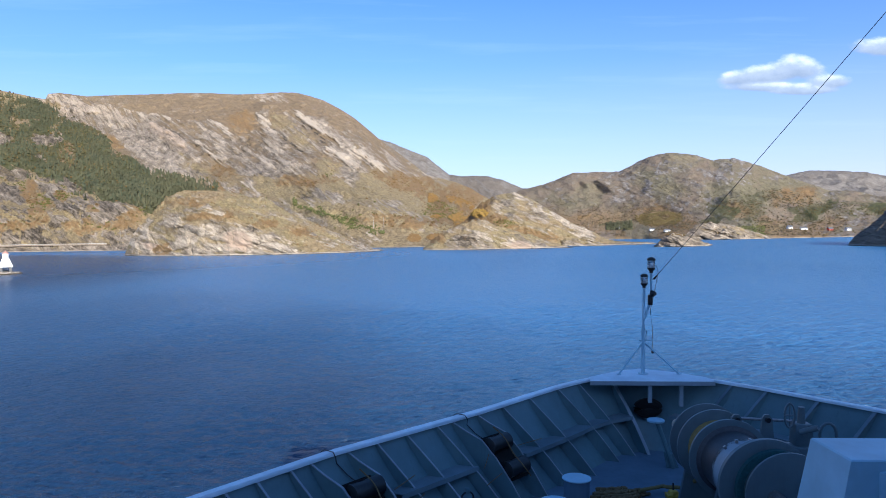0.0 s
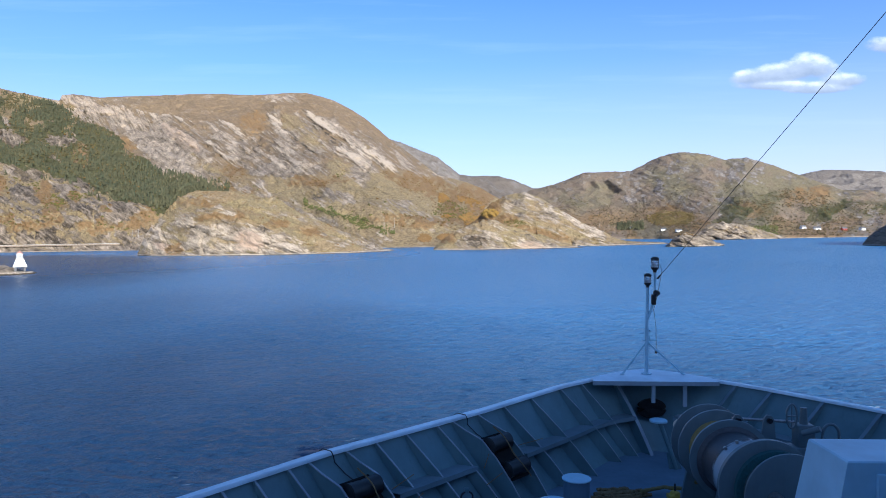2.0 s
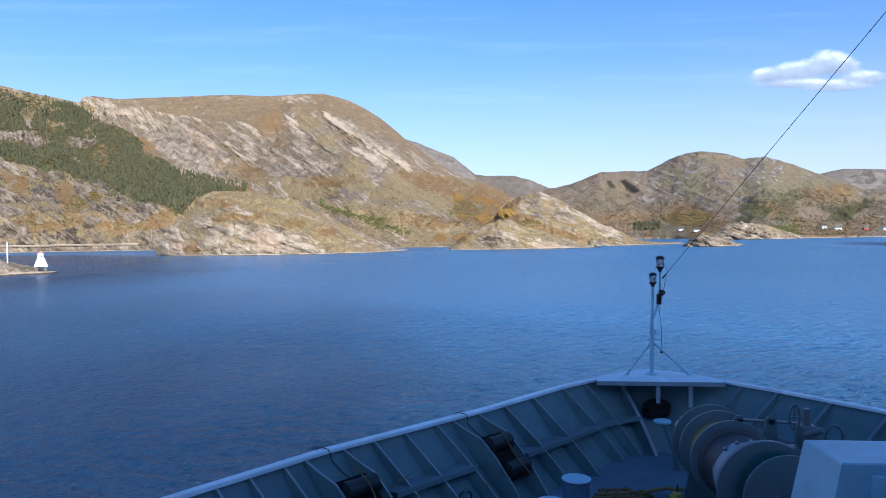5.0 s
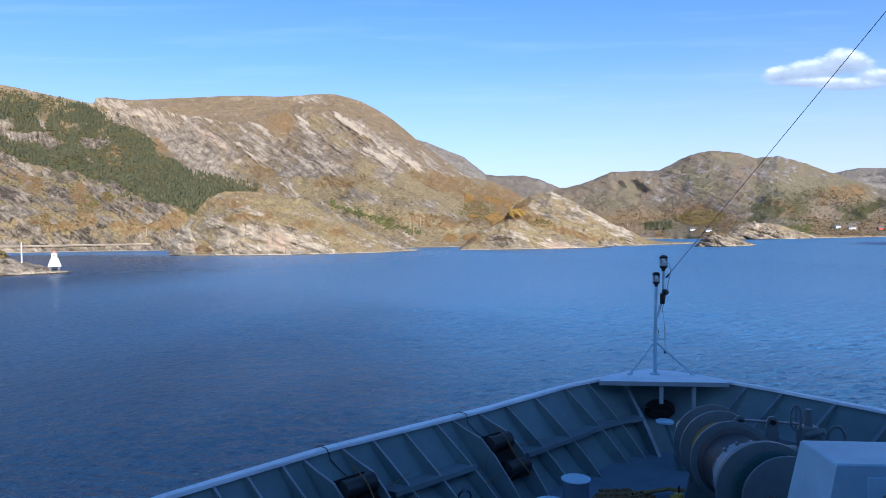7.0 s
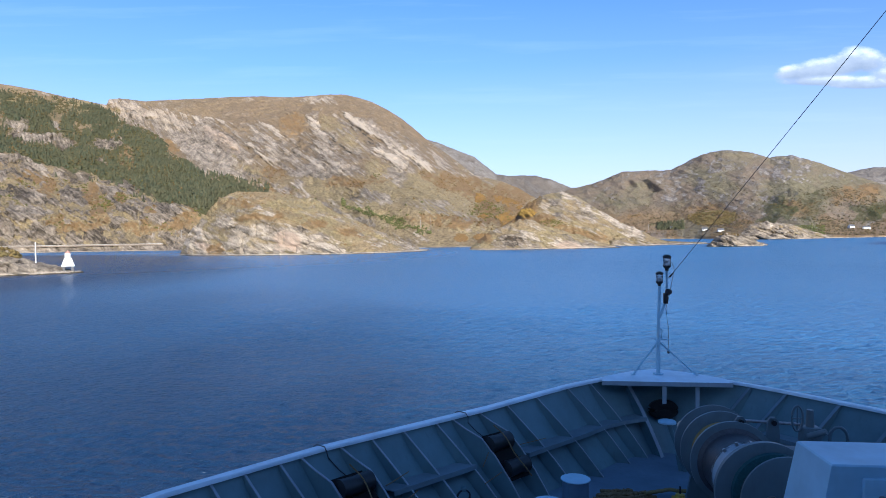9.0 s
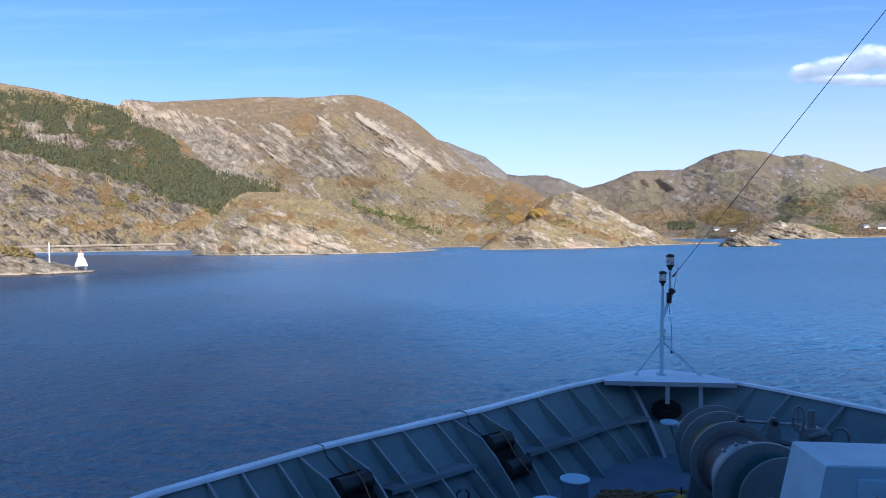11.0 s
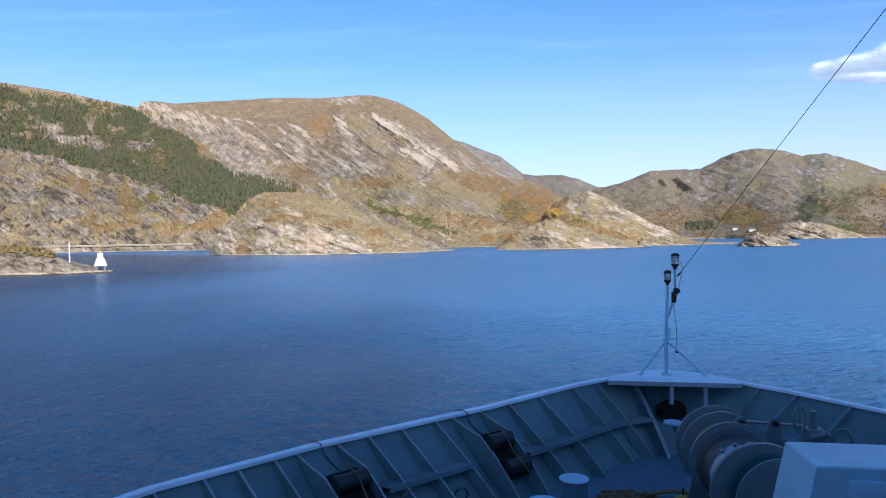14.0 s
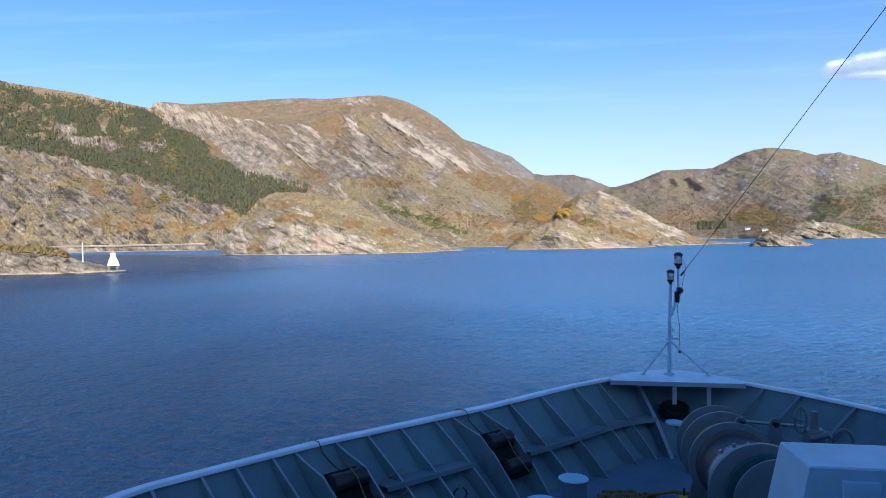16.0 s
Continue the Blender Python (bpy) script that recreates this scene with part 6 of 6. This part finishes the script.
# ---- woods, scrub and buildings on the land ----
def land_point(shape, u, e):
    """The place on a sheet of ground at the bearing u where it rises e per metre ahead."""
    S = np.linspace(0.003, 0.99, 900)[:, None]
    Y, Z, _ = shape(np.full_like(S, u), S)
    k = int(np.argmax((Z - EYE) / Y >= e))
    return Vector((u * float(Y[k, 0]), float(Y[k, 0]), float(Z[k, 0])))


def scatter(name, spots, sizes, verts, faces, mat, label, category, seed, squash=(0.85, 1.25)):
    """Many small plants as one mesh: a template turned, scaled and set at each spot."""
    rng = np.random.default_rng(seed)
    n, v = len(spots), np.array(verts)
    a = rng.uniform(0, math.tau, n)
    w = sizes * rng.uniform(*squash, n)
    x = (v[None, :, 0] * np.cos(a)[:, None] - v[None, :, 1] * np.sin(a)[:, None]) * w[:, None]
    y = (v[None, :, 0] * np.sin(a)[:, None] + v[None, :, 1] * np.cos(a)[:, None]) * w[:, None]
    z = v[None, :, 2] * sizes[:, None]
    jit = rng.uniform(-0.10, 0.10, (n, len(v), 3)) * sizes[:, None, None]
    co = (np.stack([x, y, z], -1) + jit + np.array(spots)[:, None, :]).reshape(-1, 3)
    f = (np.array(faces)[None] + (np.arange(n) * len(v))[:, None, None]).reshape(-1, 3)
    me = bpy.data.meshes.new(name)
    me.vertices.add(len(co))
    me.vertices.foreach_set("co", co.ravel())
    me.loops.add(f.size)
    me.loops.foreach_set("vertex_index", f.ravel())
    me.polygons.add(len(f))
    me.polygons.foreach_set("loop_start", np.arange(0, f.size, 3))
    me.update()
    me.materials.append(mat)
    return tagged(new(name, me), label, category, kind="stuff")


def leaf_material(name, *colours):
    m, nt, b = material(name)
    geo = nt.nodes.new("ShaderNodeNewGeometry")
    r = ramp(nt, geo.outputs["Random Per Island"], *[(k / max(1, len(colours) - 1), c) for k, c in enumerate(colours)])
    r = mix(nt, ramp(nt, noise_of(nt, 0.012, 4, 0.6), (0.42, (0, 0, 0)), (0.62, (0.55, 0.55, 0.55))), r, tuple(sum(c[k] for c in colours) / len(colours) * (1.25, 1.1, 0.95)[k] for k in range(3)))
    n = noise_of(nt, 0.9, 5, 0.7)
    c = mix(nt, ramp(nt, n, (0.35, (0.5, 0.5, 0.5)), (0.6, (0, 0, 0))), r, tuple(v * 0.45 for v in colours[0]))
    nt.links.new(c, b.inputs["Base Color"])
    b.inputs["Roughness"].default_value = 0.9
    b.inputs["Specular IOR Level"].default_value = 0.1
    return m


def conifer_template():
    vs, fs = [], []
    for z0, z1, r in ((0.08, 0.55, 0.22), (0.34, 0.8, 0.17), (0.62, 1.0, 0.10)):
        o = len(vs)
        for k in range(7):
            a = k * math.tau / 7
            q = r * (1.0 if k % 2 else 0.72)
            vs.append((q * math.cos(a), q * math.sin(a), z0))
        vs.append((0, 0, z1))
        fs += [(o + k, o + (k + 1) % 7, o + 7) for k in range(7)]
    return vs, fs


def clump_template():
    """Three small faceted heads of leaves."""
    vs, fs = [], []
    for cx, cy, cz, r in ((0, 0, 0.5, 0.36), (0.3, 0.1, 0.36, 0.26), (-0.22, -0.2, 0.34, 0.28)):
        o = len(vs)
        vs += [(cx + r, cy, cz), (cx, cy + r, cz), (cx - r, cy, cz), (cx, cy - r, cz), (cx, cy, cz + r), (cx, cy, cz - r)]
        fs += [(o + k, o + (k + 1) % 4, o + 4) for k in range(4)] + [(o + (k + 1) % 4, o + k, o + 5) for k in range(4)]
    return vs, fs


def sown(shape, n, u0, u1, s0, s1, chance, seed):
    """Spots on a sheet of ground, kept by chance(U, E, Z, cover, dice)."""
    rng = np.random.default_rng(seed)
    U, S = rng.uniform(u0, u1, (1, n)), rng.uniform(s0, s1, (1, n))
    Y, Z, cover = shape(U, S)
    keep = chance(U, (Z - EYE) / Y, Z, cover, rng.uniform(0, 1, (1, n))) & (Z > 3)
    return np.stack([(U * Y)[keep], Y[keep], Z[keep] - 0.4], -1)


FIR = leaf_material("conifer_needles", (0.068, 0.078, 0.047), (0.090, 0.096, 0.056), (0.122, 0.114, 0.063), (0.074, 0.087, 0.056), (0.102, 0.103, 0.058))
AUTUMN = leaf_material("autumn_leaves", (0.12, 0.08, 0.035), (0.19, 0.12, 0.04), (0.12, 0.10, 0.045), (0.22, 0.13, 0.04), (0.10, 0.09, 0.04))
OLIVE = leaf_material("olive_leaves", (0.10, 0.105, 0.03), (0.14, 0.135, 0.045), (0.12, 0.12, 0.035), (0.17, 0.145, 0.05))
RUSSET = leaf_material("brown_heath_leaves", (0.11, 0.09, 0.06), (0.15, 0.115, 0.065), (0.13, 0.115, 0.07), (0.175, 0.125, 0.065), (0.115, 0.105, 0.065))
ORANGE = leaf_material("orange_autumn_leaves", (0.185, 0.125, 0.062), (0.26, 0.165, 0.070), (0.22, 0.15, 0.066), (0.165, 0.125, 0.064))
DUSK = leaf_material("dull_olive_leaves", (0.095, 0.088, 0.045), (0.13, 0.115, 0.055), (0.11, 0.105, 0.05), (0.15, 0.115, 0.05))
LUSH = leaf_material("green_birch_leaves", (0.10, 0.115, 0.042), (0.14, 0.145, 0.055), (0.115, 0.125, 0.045))
AMBER = leaf_material("amber_birch_leaves", (0.15, 0.118, 0.05), (0.20, 0.145, 0.055), (0.17, 0.14, 0.06), (0.13, 0.115, 0.055))
GOLD = leaf_material("golden_birch_leaves", (0.25, 0.150, 0.052), (0.32, 0.195, 0.060), (0.21, 0.138, 0.055), (0.27, 0.172, 0.060))
BIRCH = leaf_material("yellow_birch_leaves", (0.29, 0.195, 0.05), (0.37, 0.25, 0.065))

rng = np.random.default_rng(7)
spots = sown(mountain_shape, 30000, -0.74, -0.26, 0.05, 1.0, lambda U, E, Z, c, d: (E < FOREST_TOP(U) + 0.002) & (((c[1] < 0.4) & (E > FOREST_FOOT(U) - 0.015) & (c[0] < 0.5) & (d < 0.05)) | (c[1] > 0.4) & (d < c[1] ** 2 * (0.45 + 0.5 * smooth(0.38, 0.58, fbm(U * 40, E * 60, 313))))), 1)
scatter("conifer_wood", spots, rng.uniform(9, 17, len(spots)), *conifer_template(), FIR, "dense dark green conifer wood on the slope", "trees", 2)
spots = sown(mountain_shape, 22000, -0.72, 0.2, 0.01, 0.75, lambda U, E, Z, c, d: (d < 0.01 + 0.8 * c[2] * smooth(0.42, 0.55, fbm(U * 60, E * 90, 317))) & (c[1] < 0.3) & (c[0] < 0.4) & (E < 0.11), 3)
scatter("autumn_scrub", spots, rng.uniform(1.8, 4.6, len(spots)), *clump_template(), AUTUMN, "rust and brown autumn birch scrub on the mountain foot", "bushes", 4)
spots = sown(mountain_shape, 22000, -0.72, 0.15, 0.01, 0.6, lambda U, E, Z, c, d: (d < 0.5 * smooth(0.54, 0.64, fbm(U * 22, E * 40, 311))) & (c[0] < 0.3) & (E < 0.10), 5)
scatter("green_scrub", spots, rng.uniform(2, 5, len(spots)), *clump_template(), OLIVE, "olive green scrub in patches on the mountain foot", "bushes", 6)
spots = sown(mountain_shape, 16000, -0.80, -0.36, 0.02, 0.8, lambda U, E, Z, c, d: (d < 0.7 * smooth(0.52, 0.62, fbm(U * 42, E * 60, 651))) & (E > 0.01) & (E < 0.17) & (c[0] < 0.25), 37)
scatter("green_scrub", spots, rng.uniform(2.2, 5.5, len(spots)), *clump_template(), OLIVE, "dark olive bushes between the outcrops under the wood", "bushes", 38)
spots = sown(hill_shape, 22000, 0.2, 0.75, 0.01, 0.6, lambda U, E, Z, c, d: (d < 0.03 + 0.5 * c[2]) & (E < 0.075) & (c[0] < 0.5), 7)
scatter("autumn_scrub", spots, rng.uniform(2, 5.5, len(spots)), *clump_template(), RUSSET, "brown and orange autumn woods on the hill", "trees", 8)
spots = sown(hill_shape, 13000, 0.2, 0.75, 0.01, 0.6, lambda U, E, Z, c, d: (d < 0.03 + 0.5 * c[1]) & (E < 0.08) & (c[0] < 0.5), 9)
scatter("green_scrub", spots, rng.uniform(2, 5.0, len(spots)), *clump_template(), DUSK, "olive and brown woods on the hill", "trees", 10)
spots = sown(hill_shape, 1200, 0.305, 0.345, 0.02, 0.2, lambda U, E, Z, c, d: (E < 0.024) & (E > 0.006) & (d < 0.8), 11)
scatter("conifer_wood", spots, rng.uniform(7, 12, len(spots)), *conifer_template(), FIR, "dark conifer plantation behind the bay", "trees", 12)


def build_house(u, e, wide, deep, high, turn, wall, roof, label):
    p = land_point(hill_shape, u, e)
    root = thing("house", pose(p.x, p.y, p.z - 0.6, 0, 0, turn), label, "house", "houses on the far shore")
    bm = bmesh.new()
    box(bm, -wide / 2, wide / 2, -deep / 2, deep / 2, 0, high)
    plate(bm, [(-wide / 2, -deep / 2, high), (-wide / 2, deep / 2, high), (-wide / 2, 0, high + deep * 0.42)], (0.1, 0, 0))
    plate(bm, [(wide / 2, -deep / 2, high), (wide / 2, deep / 2, high), (wide / 2, 0, high + deep * 0.42)], (0.1, 0, 0))
    part("wall", bm, wall, root, "", None)
    bm = bmesh.new()
    for sgn in (-1, 1):
        plate(bm, [(-wide / 2 - 0.4, sgn * (deep / 2 + 0.4), high - 0.25), (wide / 2 + 0.4, sgn * (deep / 2 + 0.4), high - 0.25), (wide / 2 + 0.4, 0, high + deep * 0.45), (-wide / 2 - 0.4, 0, high + deep * 0.45)], (0, 0, 0.25))
    part("roof", bm, roof, root, "", None)
    for k in range(max(2, int(wide / 4))):
        bm = bmesh.new()
        x = -wide / 2 + (k + 0.5) * wide / max(2, int(wide / 4))
        box(bm, x - 0.6, x + 0.6, -deep / 2 - 0.06, -deep / 2 + 0.02, high * 0.35, high * 0.8)
        part("window", bm, BLACK, root, "", None)


for u, e, wide, deep, high, turn, wall, label in ((0.327, 0.007, 13, 8, 5, 8, WHITE, "white wooden house with a grey roof by the bay"), (0.375, 0.004, 14, 8, 5, -6, WHITE, "white wooden house with a grey roof by the bay"),
                                           (0.398, 0.002, 16, 9, 4.5, 4, WHITE, "long white boathouse with a dark roof"),
                                           (0.588, 0.004, 12, 8, 5, 10, WHITE, "white wooden house with a grey roof on the shore"), (0.610, 0.002, 15, 8, 4.5, -8, WHITE, "white wooden house with a grey roof on the shore"),
                                           (0.652, 0.0, 12, 8, 5, 0, RED, "red wooden boathouse on the shore"), (0.680, 0.0, 12, 8, 5, 12, WHITE, "white wooden house with a grey roof on the shore")):
    build_house(u, e, wide, deep, high, turn, wall, ROOFGREY, label)


POLEGREY = plain("weathered_pole_wood", (0.42, 0.40, 0.37), 0.8)


def pole_at(shape, u, e, h=17.0):
    p = land_point(shape, u, e)
    build_post(p.x, p.y, h, 0.32, POLEGREY, "tall pale utility pole with a crossarm")


for u, e in ((-0.425, 0.005), (-0.392, 0.005), (-0.04, 0.012), (-0.025, 0.014), (-0.40, 0.004)):
    pole_at(mountain_shape, u, e)
for u, e in ((0.279, 0.008), (0.293, 0.006)):
    pole_at(hill_shape, u, e)


def build_road():
    """The shore road: a low stone wall with a pale parapet that follows the foot of the mountain."""
    root = thing("shore_road_wall", pose(0, 0, 0), "pale stone road wall with a parapet along the shore", "road wall", kind="structure")
    us = np.linspace(-0.80, -0.395, 70)
    line = [land_point(mountain_shape, u, -0.002) for u in us]
    zs = np.convolve([p.z for p in line], np.ones(9) / 9, "same")
    ys = np.convolve([p.y for p in line], np.ones(5) / 5, "same")
    pts = [Vector((us[k] * (ys[k] - 4), ys[k] - 4, zs[k] - 0.2)) for k in range(4, 66)]
    for name, z0, z1, y0, y1, mat in (("wall", -2.4, 0.4, -2.0, 9.0, ROADSTONE), ("parapet", 0.4, 1.0, -2.2, -1.6, CONCRETE)):
        bm = bmesh.new()
        rows = [[bm.verts.new(p + Vector((0, y, z))) for y, z in ((y0, z0), (y0, z1), (y1, z1), (y1, z0))] for p in pts]
        for a, b in zip(rows, rows[1:]):
            for k in range(4):
                bm.faces.new((a[k], a[(k + 1) % 4], b[(k + 1) % 4], b[k]))
        part(name, bm, mat, root, "", None)


build_road()

spots = sown(knoll_shapes[1], 4500, 0.05, 0.3, 0.05, 0.5, lambda U, E, Z, c, d: (d < 0.8 * c[2] - 0.1), 21)
scatter("autumn_scrub", spots, rng.uniform(0.9, 2.6, len(spots)), *clump_template(), ORANGE, "orange and brown scrub on the headland", "bushes", 22)
spots = sown(knoll_shapes[1], 3200, 0.095, 0.135, 0.1, 0.5, lambda U, E, Z, c, d: ((U - 0.1148) / 0.013) ** 2 + ((E - 0.0335) / 0.0065) ** 2 < 0.5 + 0.6 * d, 23)
scatter("yellow_birches", spots, rng.uniform(1.6, 3.2, len(spots)), *clump_template(), BIRCH, "bright yellow autumn birches on the headland", "trees", 24)
spots = sown(knoll_shapes[1], 3000, 0.13, 0.18, 0.02, 0.5, lambda U, E, Z, c, d: ((U - 0.152) / 0.016) ** 2 + ((E - 0.0185) / 0.006) ** 2 < 0.3 + 0.8 * d, 41)
scatter("green_scrub", spots, rng.uniform(1.0, 2.4, len(spots)), *clump_template(), OLIVE, "olive bushes in a hollow of the headland", "bushes", 42)
spots = sown(mountain_shape, 14000, 0.0, 0.08, 0.004, 0.12, lambda U, E, Z, c, d: (np.minimum(((U - 0.019) / 0.011) ** 2, ((U - 0.051) / 0.013) ** 2) + ((E + 0.001) / 0.006) ** 2 < 0.4 + 0.8 * d), 43)
scatter("autumn_scrub", spots, rng.uniform(1.6, 3.2, len(spots)), *clump_template(), ORANGE, "round rusty bushes above the beach", "bushes", 44)
spots = sown(hill_shape, 9000, 0.34, 0.45, 0.01, 0.35, lambda U, E, Z, c, d: (((U - 0.387) / 0.040) ** 2 + ((E - 0.0215) / 0.012) ** 2 < 0.4 + 0.8 * d) & (d < 0.75), 45)
scatter("autumn_scrub", spots, rng.uniform(2.5, 5.5, len(spots)), *clump_template(), AMBER, "amber and olive birch wood above the bay", "trees", 46)
spots = sown(knoll_shapes[0], 6000, -0.38, -0.05, 0.05, 0.55, lambda U, E, Z, c, d: (d < 0.06 + 0.6 * c[2]), 25)
scatter("autumn_scrub", spots, rng.uniform(0.7, 2.0, len(spots)), *clump_template(), ORANGE, "low rusty bushes in the hollows of the headland", "bushes", 26)
spots = sown(knoll_shapes[3], 500, 0.395, 0.425, 0.25, 0.6, lambda U, E, Z, c, d: (d < 0.5) & (E > -0.009), 29)
scatter("autumn_scrub", spots, rng.uniform(0.8, 2.0, len(spots)), *clump_template(), AUTUMN, "rusty bushes on the crown of the skerry", "bushes", 30)
spots = sown(knoll_shapes[5], 700, -0.80, -0.632, 0.15, 0.6, lambda U, E, Z, c, d: d < 0.7, 27)
scatter("autumn_scrub", spots, rng.uniform(1.4, 3.6, len(spots)), *clump_template(), AMBER, "dry olive and brown bushes on the islet", "bushes", 28)

spots = sown(mountain_shape, 26000, -0.155, -0.025, 0.01, 0.42, lambda U, E, Z, c, d: np.abs(E - 0.0464 + 0.325 * (U + 0.1449)) < (0.0062 + 0.004 * (d - 0.5)) * (0.4 + smooth(0.4, 0.55, fbm(U * 60, E * 40, 647))), 31)
scatter("green_scrub", spots, rng.uniform(2.4, 5.0, len(spots)), *clump_template(), LUSH, "band of bright green birches along the mountain foot", "trees", 32)

spots = sown(mountain_shape, 17000, 0.04, 0.135, 0.02, 0.62, lambda U, E, Z, c, d: (E > 0.008 + 0.02 * smooth(0.09, 0.07, U)) & (E < 0.064) & (d < 0.75 * smooth(0.42, 0.55, fbm(U * 50, E * 80, 643))), 35)
scatter("autumn_scrub", spots, rng.uniform(2.0, 4.2, len(spots)), *clump_template(), GOLD, "orange birch wood on the mountain foot", "trees", 36)

spots = sown(hill_shape, 1500, 0.505, 0.55, 0.004, 0.12, lambda U, E, Z, c, d: (E < 0.009) & (d < 0.7), 33)
scatter("green_scrub", spots, rng.uniform(1.5, 3.5, len(spots)), *clump_template(), LUSH, "green meadow bushes above the shore", "bushes", 34)


# ---- small deck fittings ----
def build_yellow_fitting():
    root = thing("deck_fitting", at(5.25, 15.05, DECK), "small yellow painted deck fitting with a dark pin", "fitting")
    bm = bmesh.new()
    box(bm, -0.16, 0.16, -0.12, 0.12, 0, 0.10, 0.02)
    turned(bm, (0, 0, 0), (0, 0, 1), [(0.10, 0.12), (0.16, 0.10), (0.18, 0.05)], 16)
    part("base", bm, plain("yellow_paint", (0.5, 0.36, 0.04), 0.5), root)
    bm = bmesh.new()
    cyl(bm, (0, 0, 0.17), (0, 0, 0.34), 0.02, 0.02, 8)
    part("pin", bm, BLACK, root)


build_yellow_fitting()


def build_ring():
    p = bow_at(6.35, 0.28, -1, 0.12)
    root = thing("mooring_ring", at(p.x, p.y, p.z), "dark steel mooring ring on the bulwark", "ring")
    bm = bmesh.new()
    tube(bm, [Vector((0.13 * math.cos(k * math.tau / 20), 0.05 * math.cos(k * math.tau / 20), 0.13 * math.sin(k * math.tau / 20))) for k in range(21)], 0.02, 6)
    part("ring", bm, BLACK, root)
    bm = bmesh.new()
    box(bm, -0.05, 0.05, -0.03, 0.12, 0.10, 0.18, 0.01)
    part("lug", bm, GREY, root)


build_ring()

spots = sown(mountain_shape, 9000, -0.74, -0.26, 0.08, 1.0, lambda U, E, Z, c, d: d < c[1] * 0.35 * smooth(0.5, 0.62, fbm(U * 50, E * 70, 319)), 35)
scatter("autumn_scrub", spots, rng.uniform(4, 8, len(spots)), *clump_template(), AUTUMN, "rusty birches among the conifers", "trees", 36)
spots = sown(mountain_shape, 14000, -0.76, -0.38, 0.2, 1.0, lambda U, E, Z, c, d: (E < FOREST_TOP(U) + 0.006) & (E > FOREST_FOOT(U)) & (c[0] < 0.6) & (d < 0.75 * smooth(0.42, 0.56, fbm(U * 36, E * 52, 321))), 39)
scatter("green_scrub", spots, rng.uniform(4, 9, len(spots)), *clump_template(), DUSK, "olive broadleaf scrub between the conifers", "trees", 40)
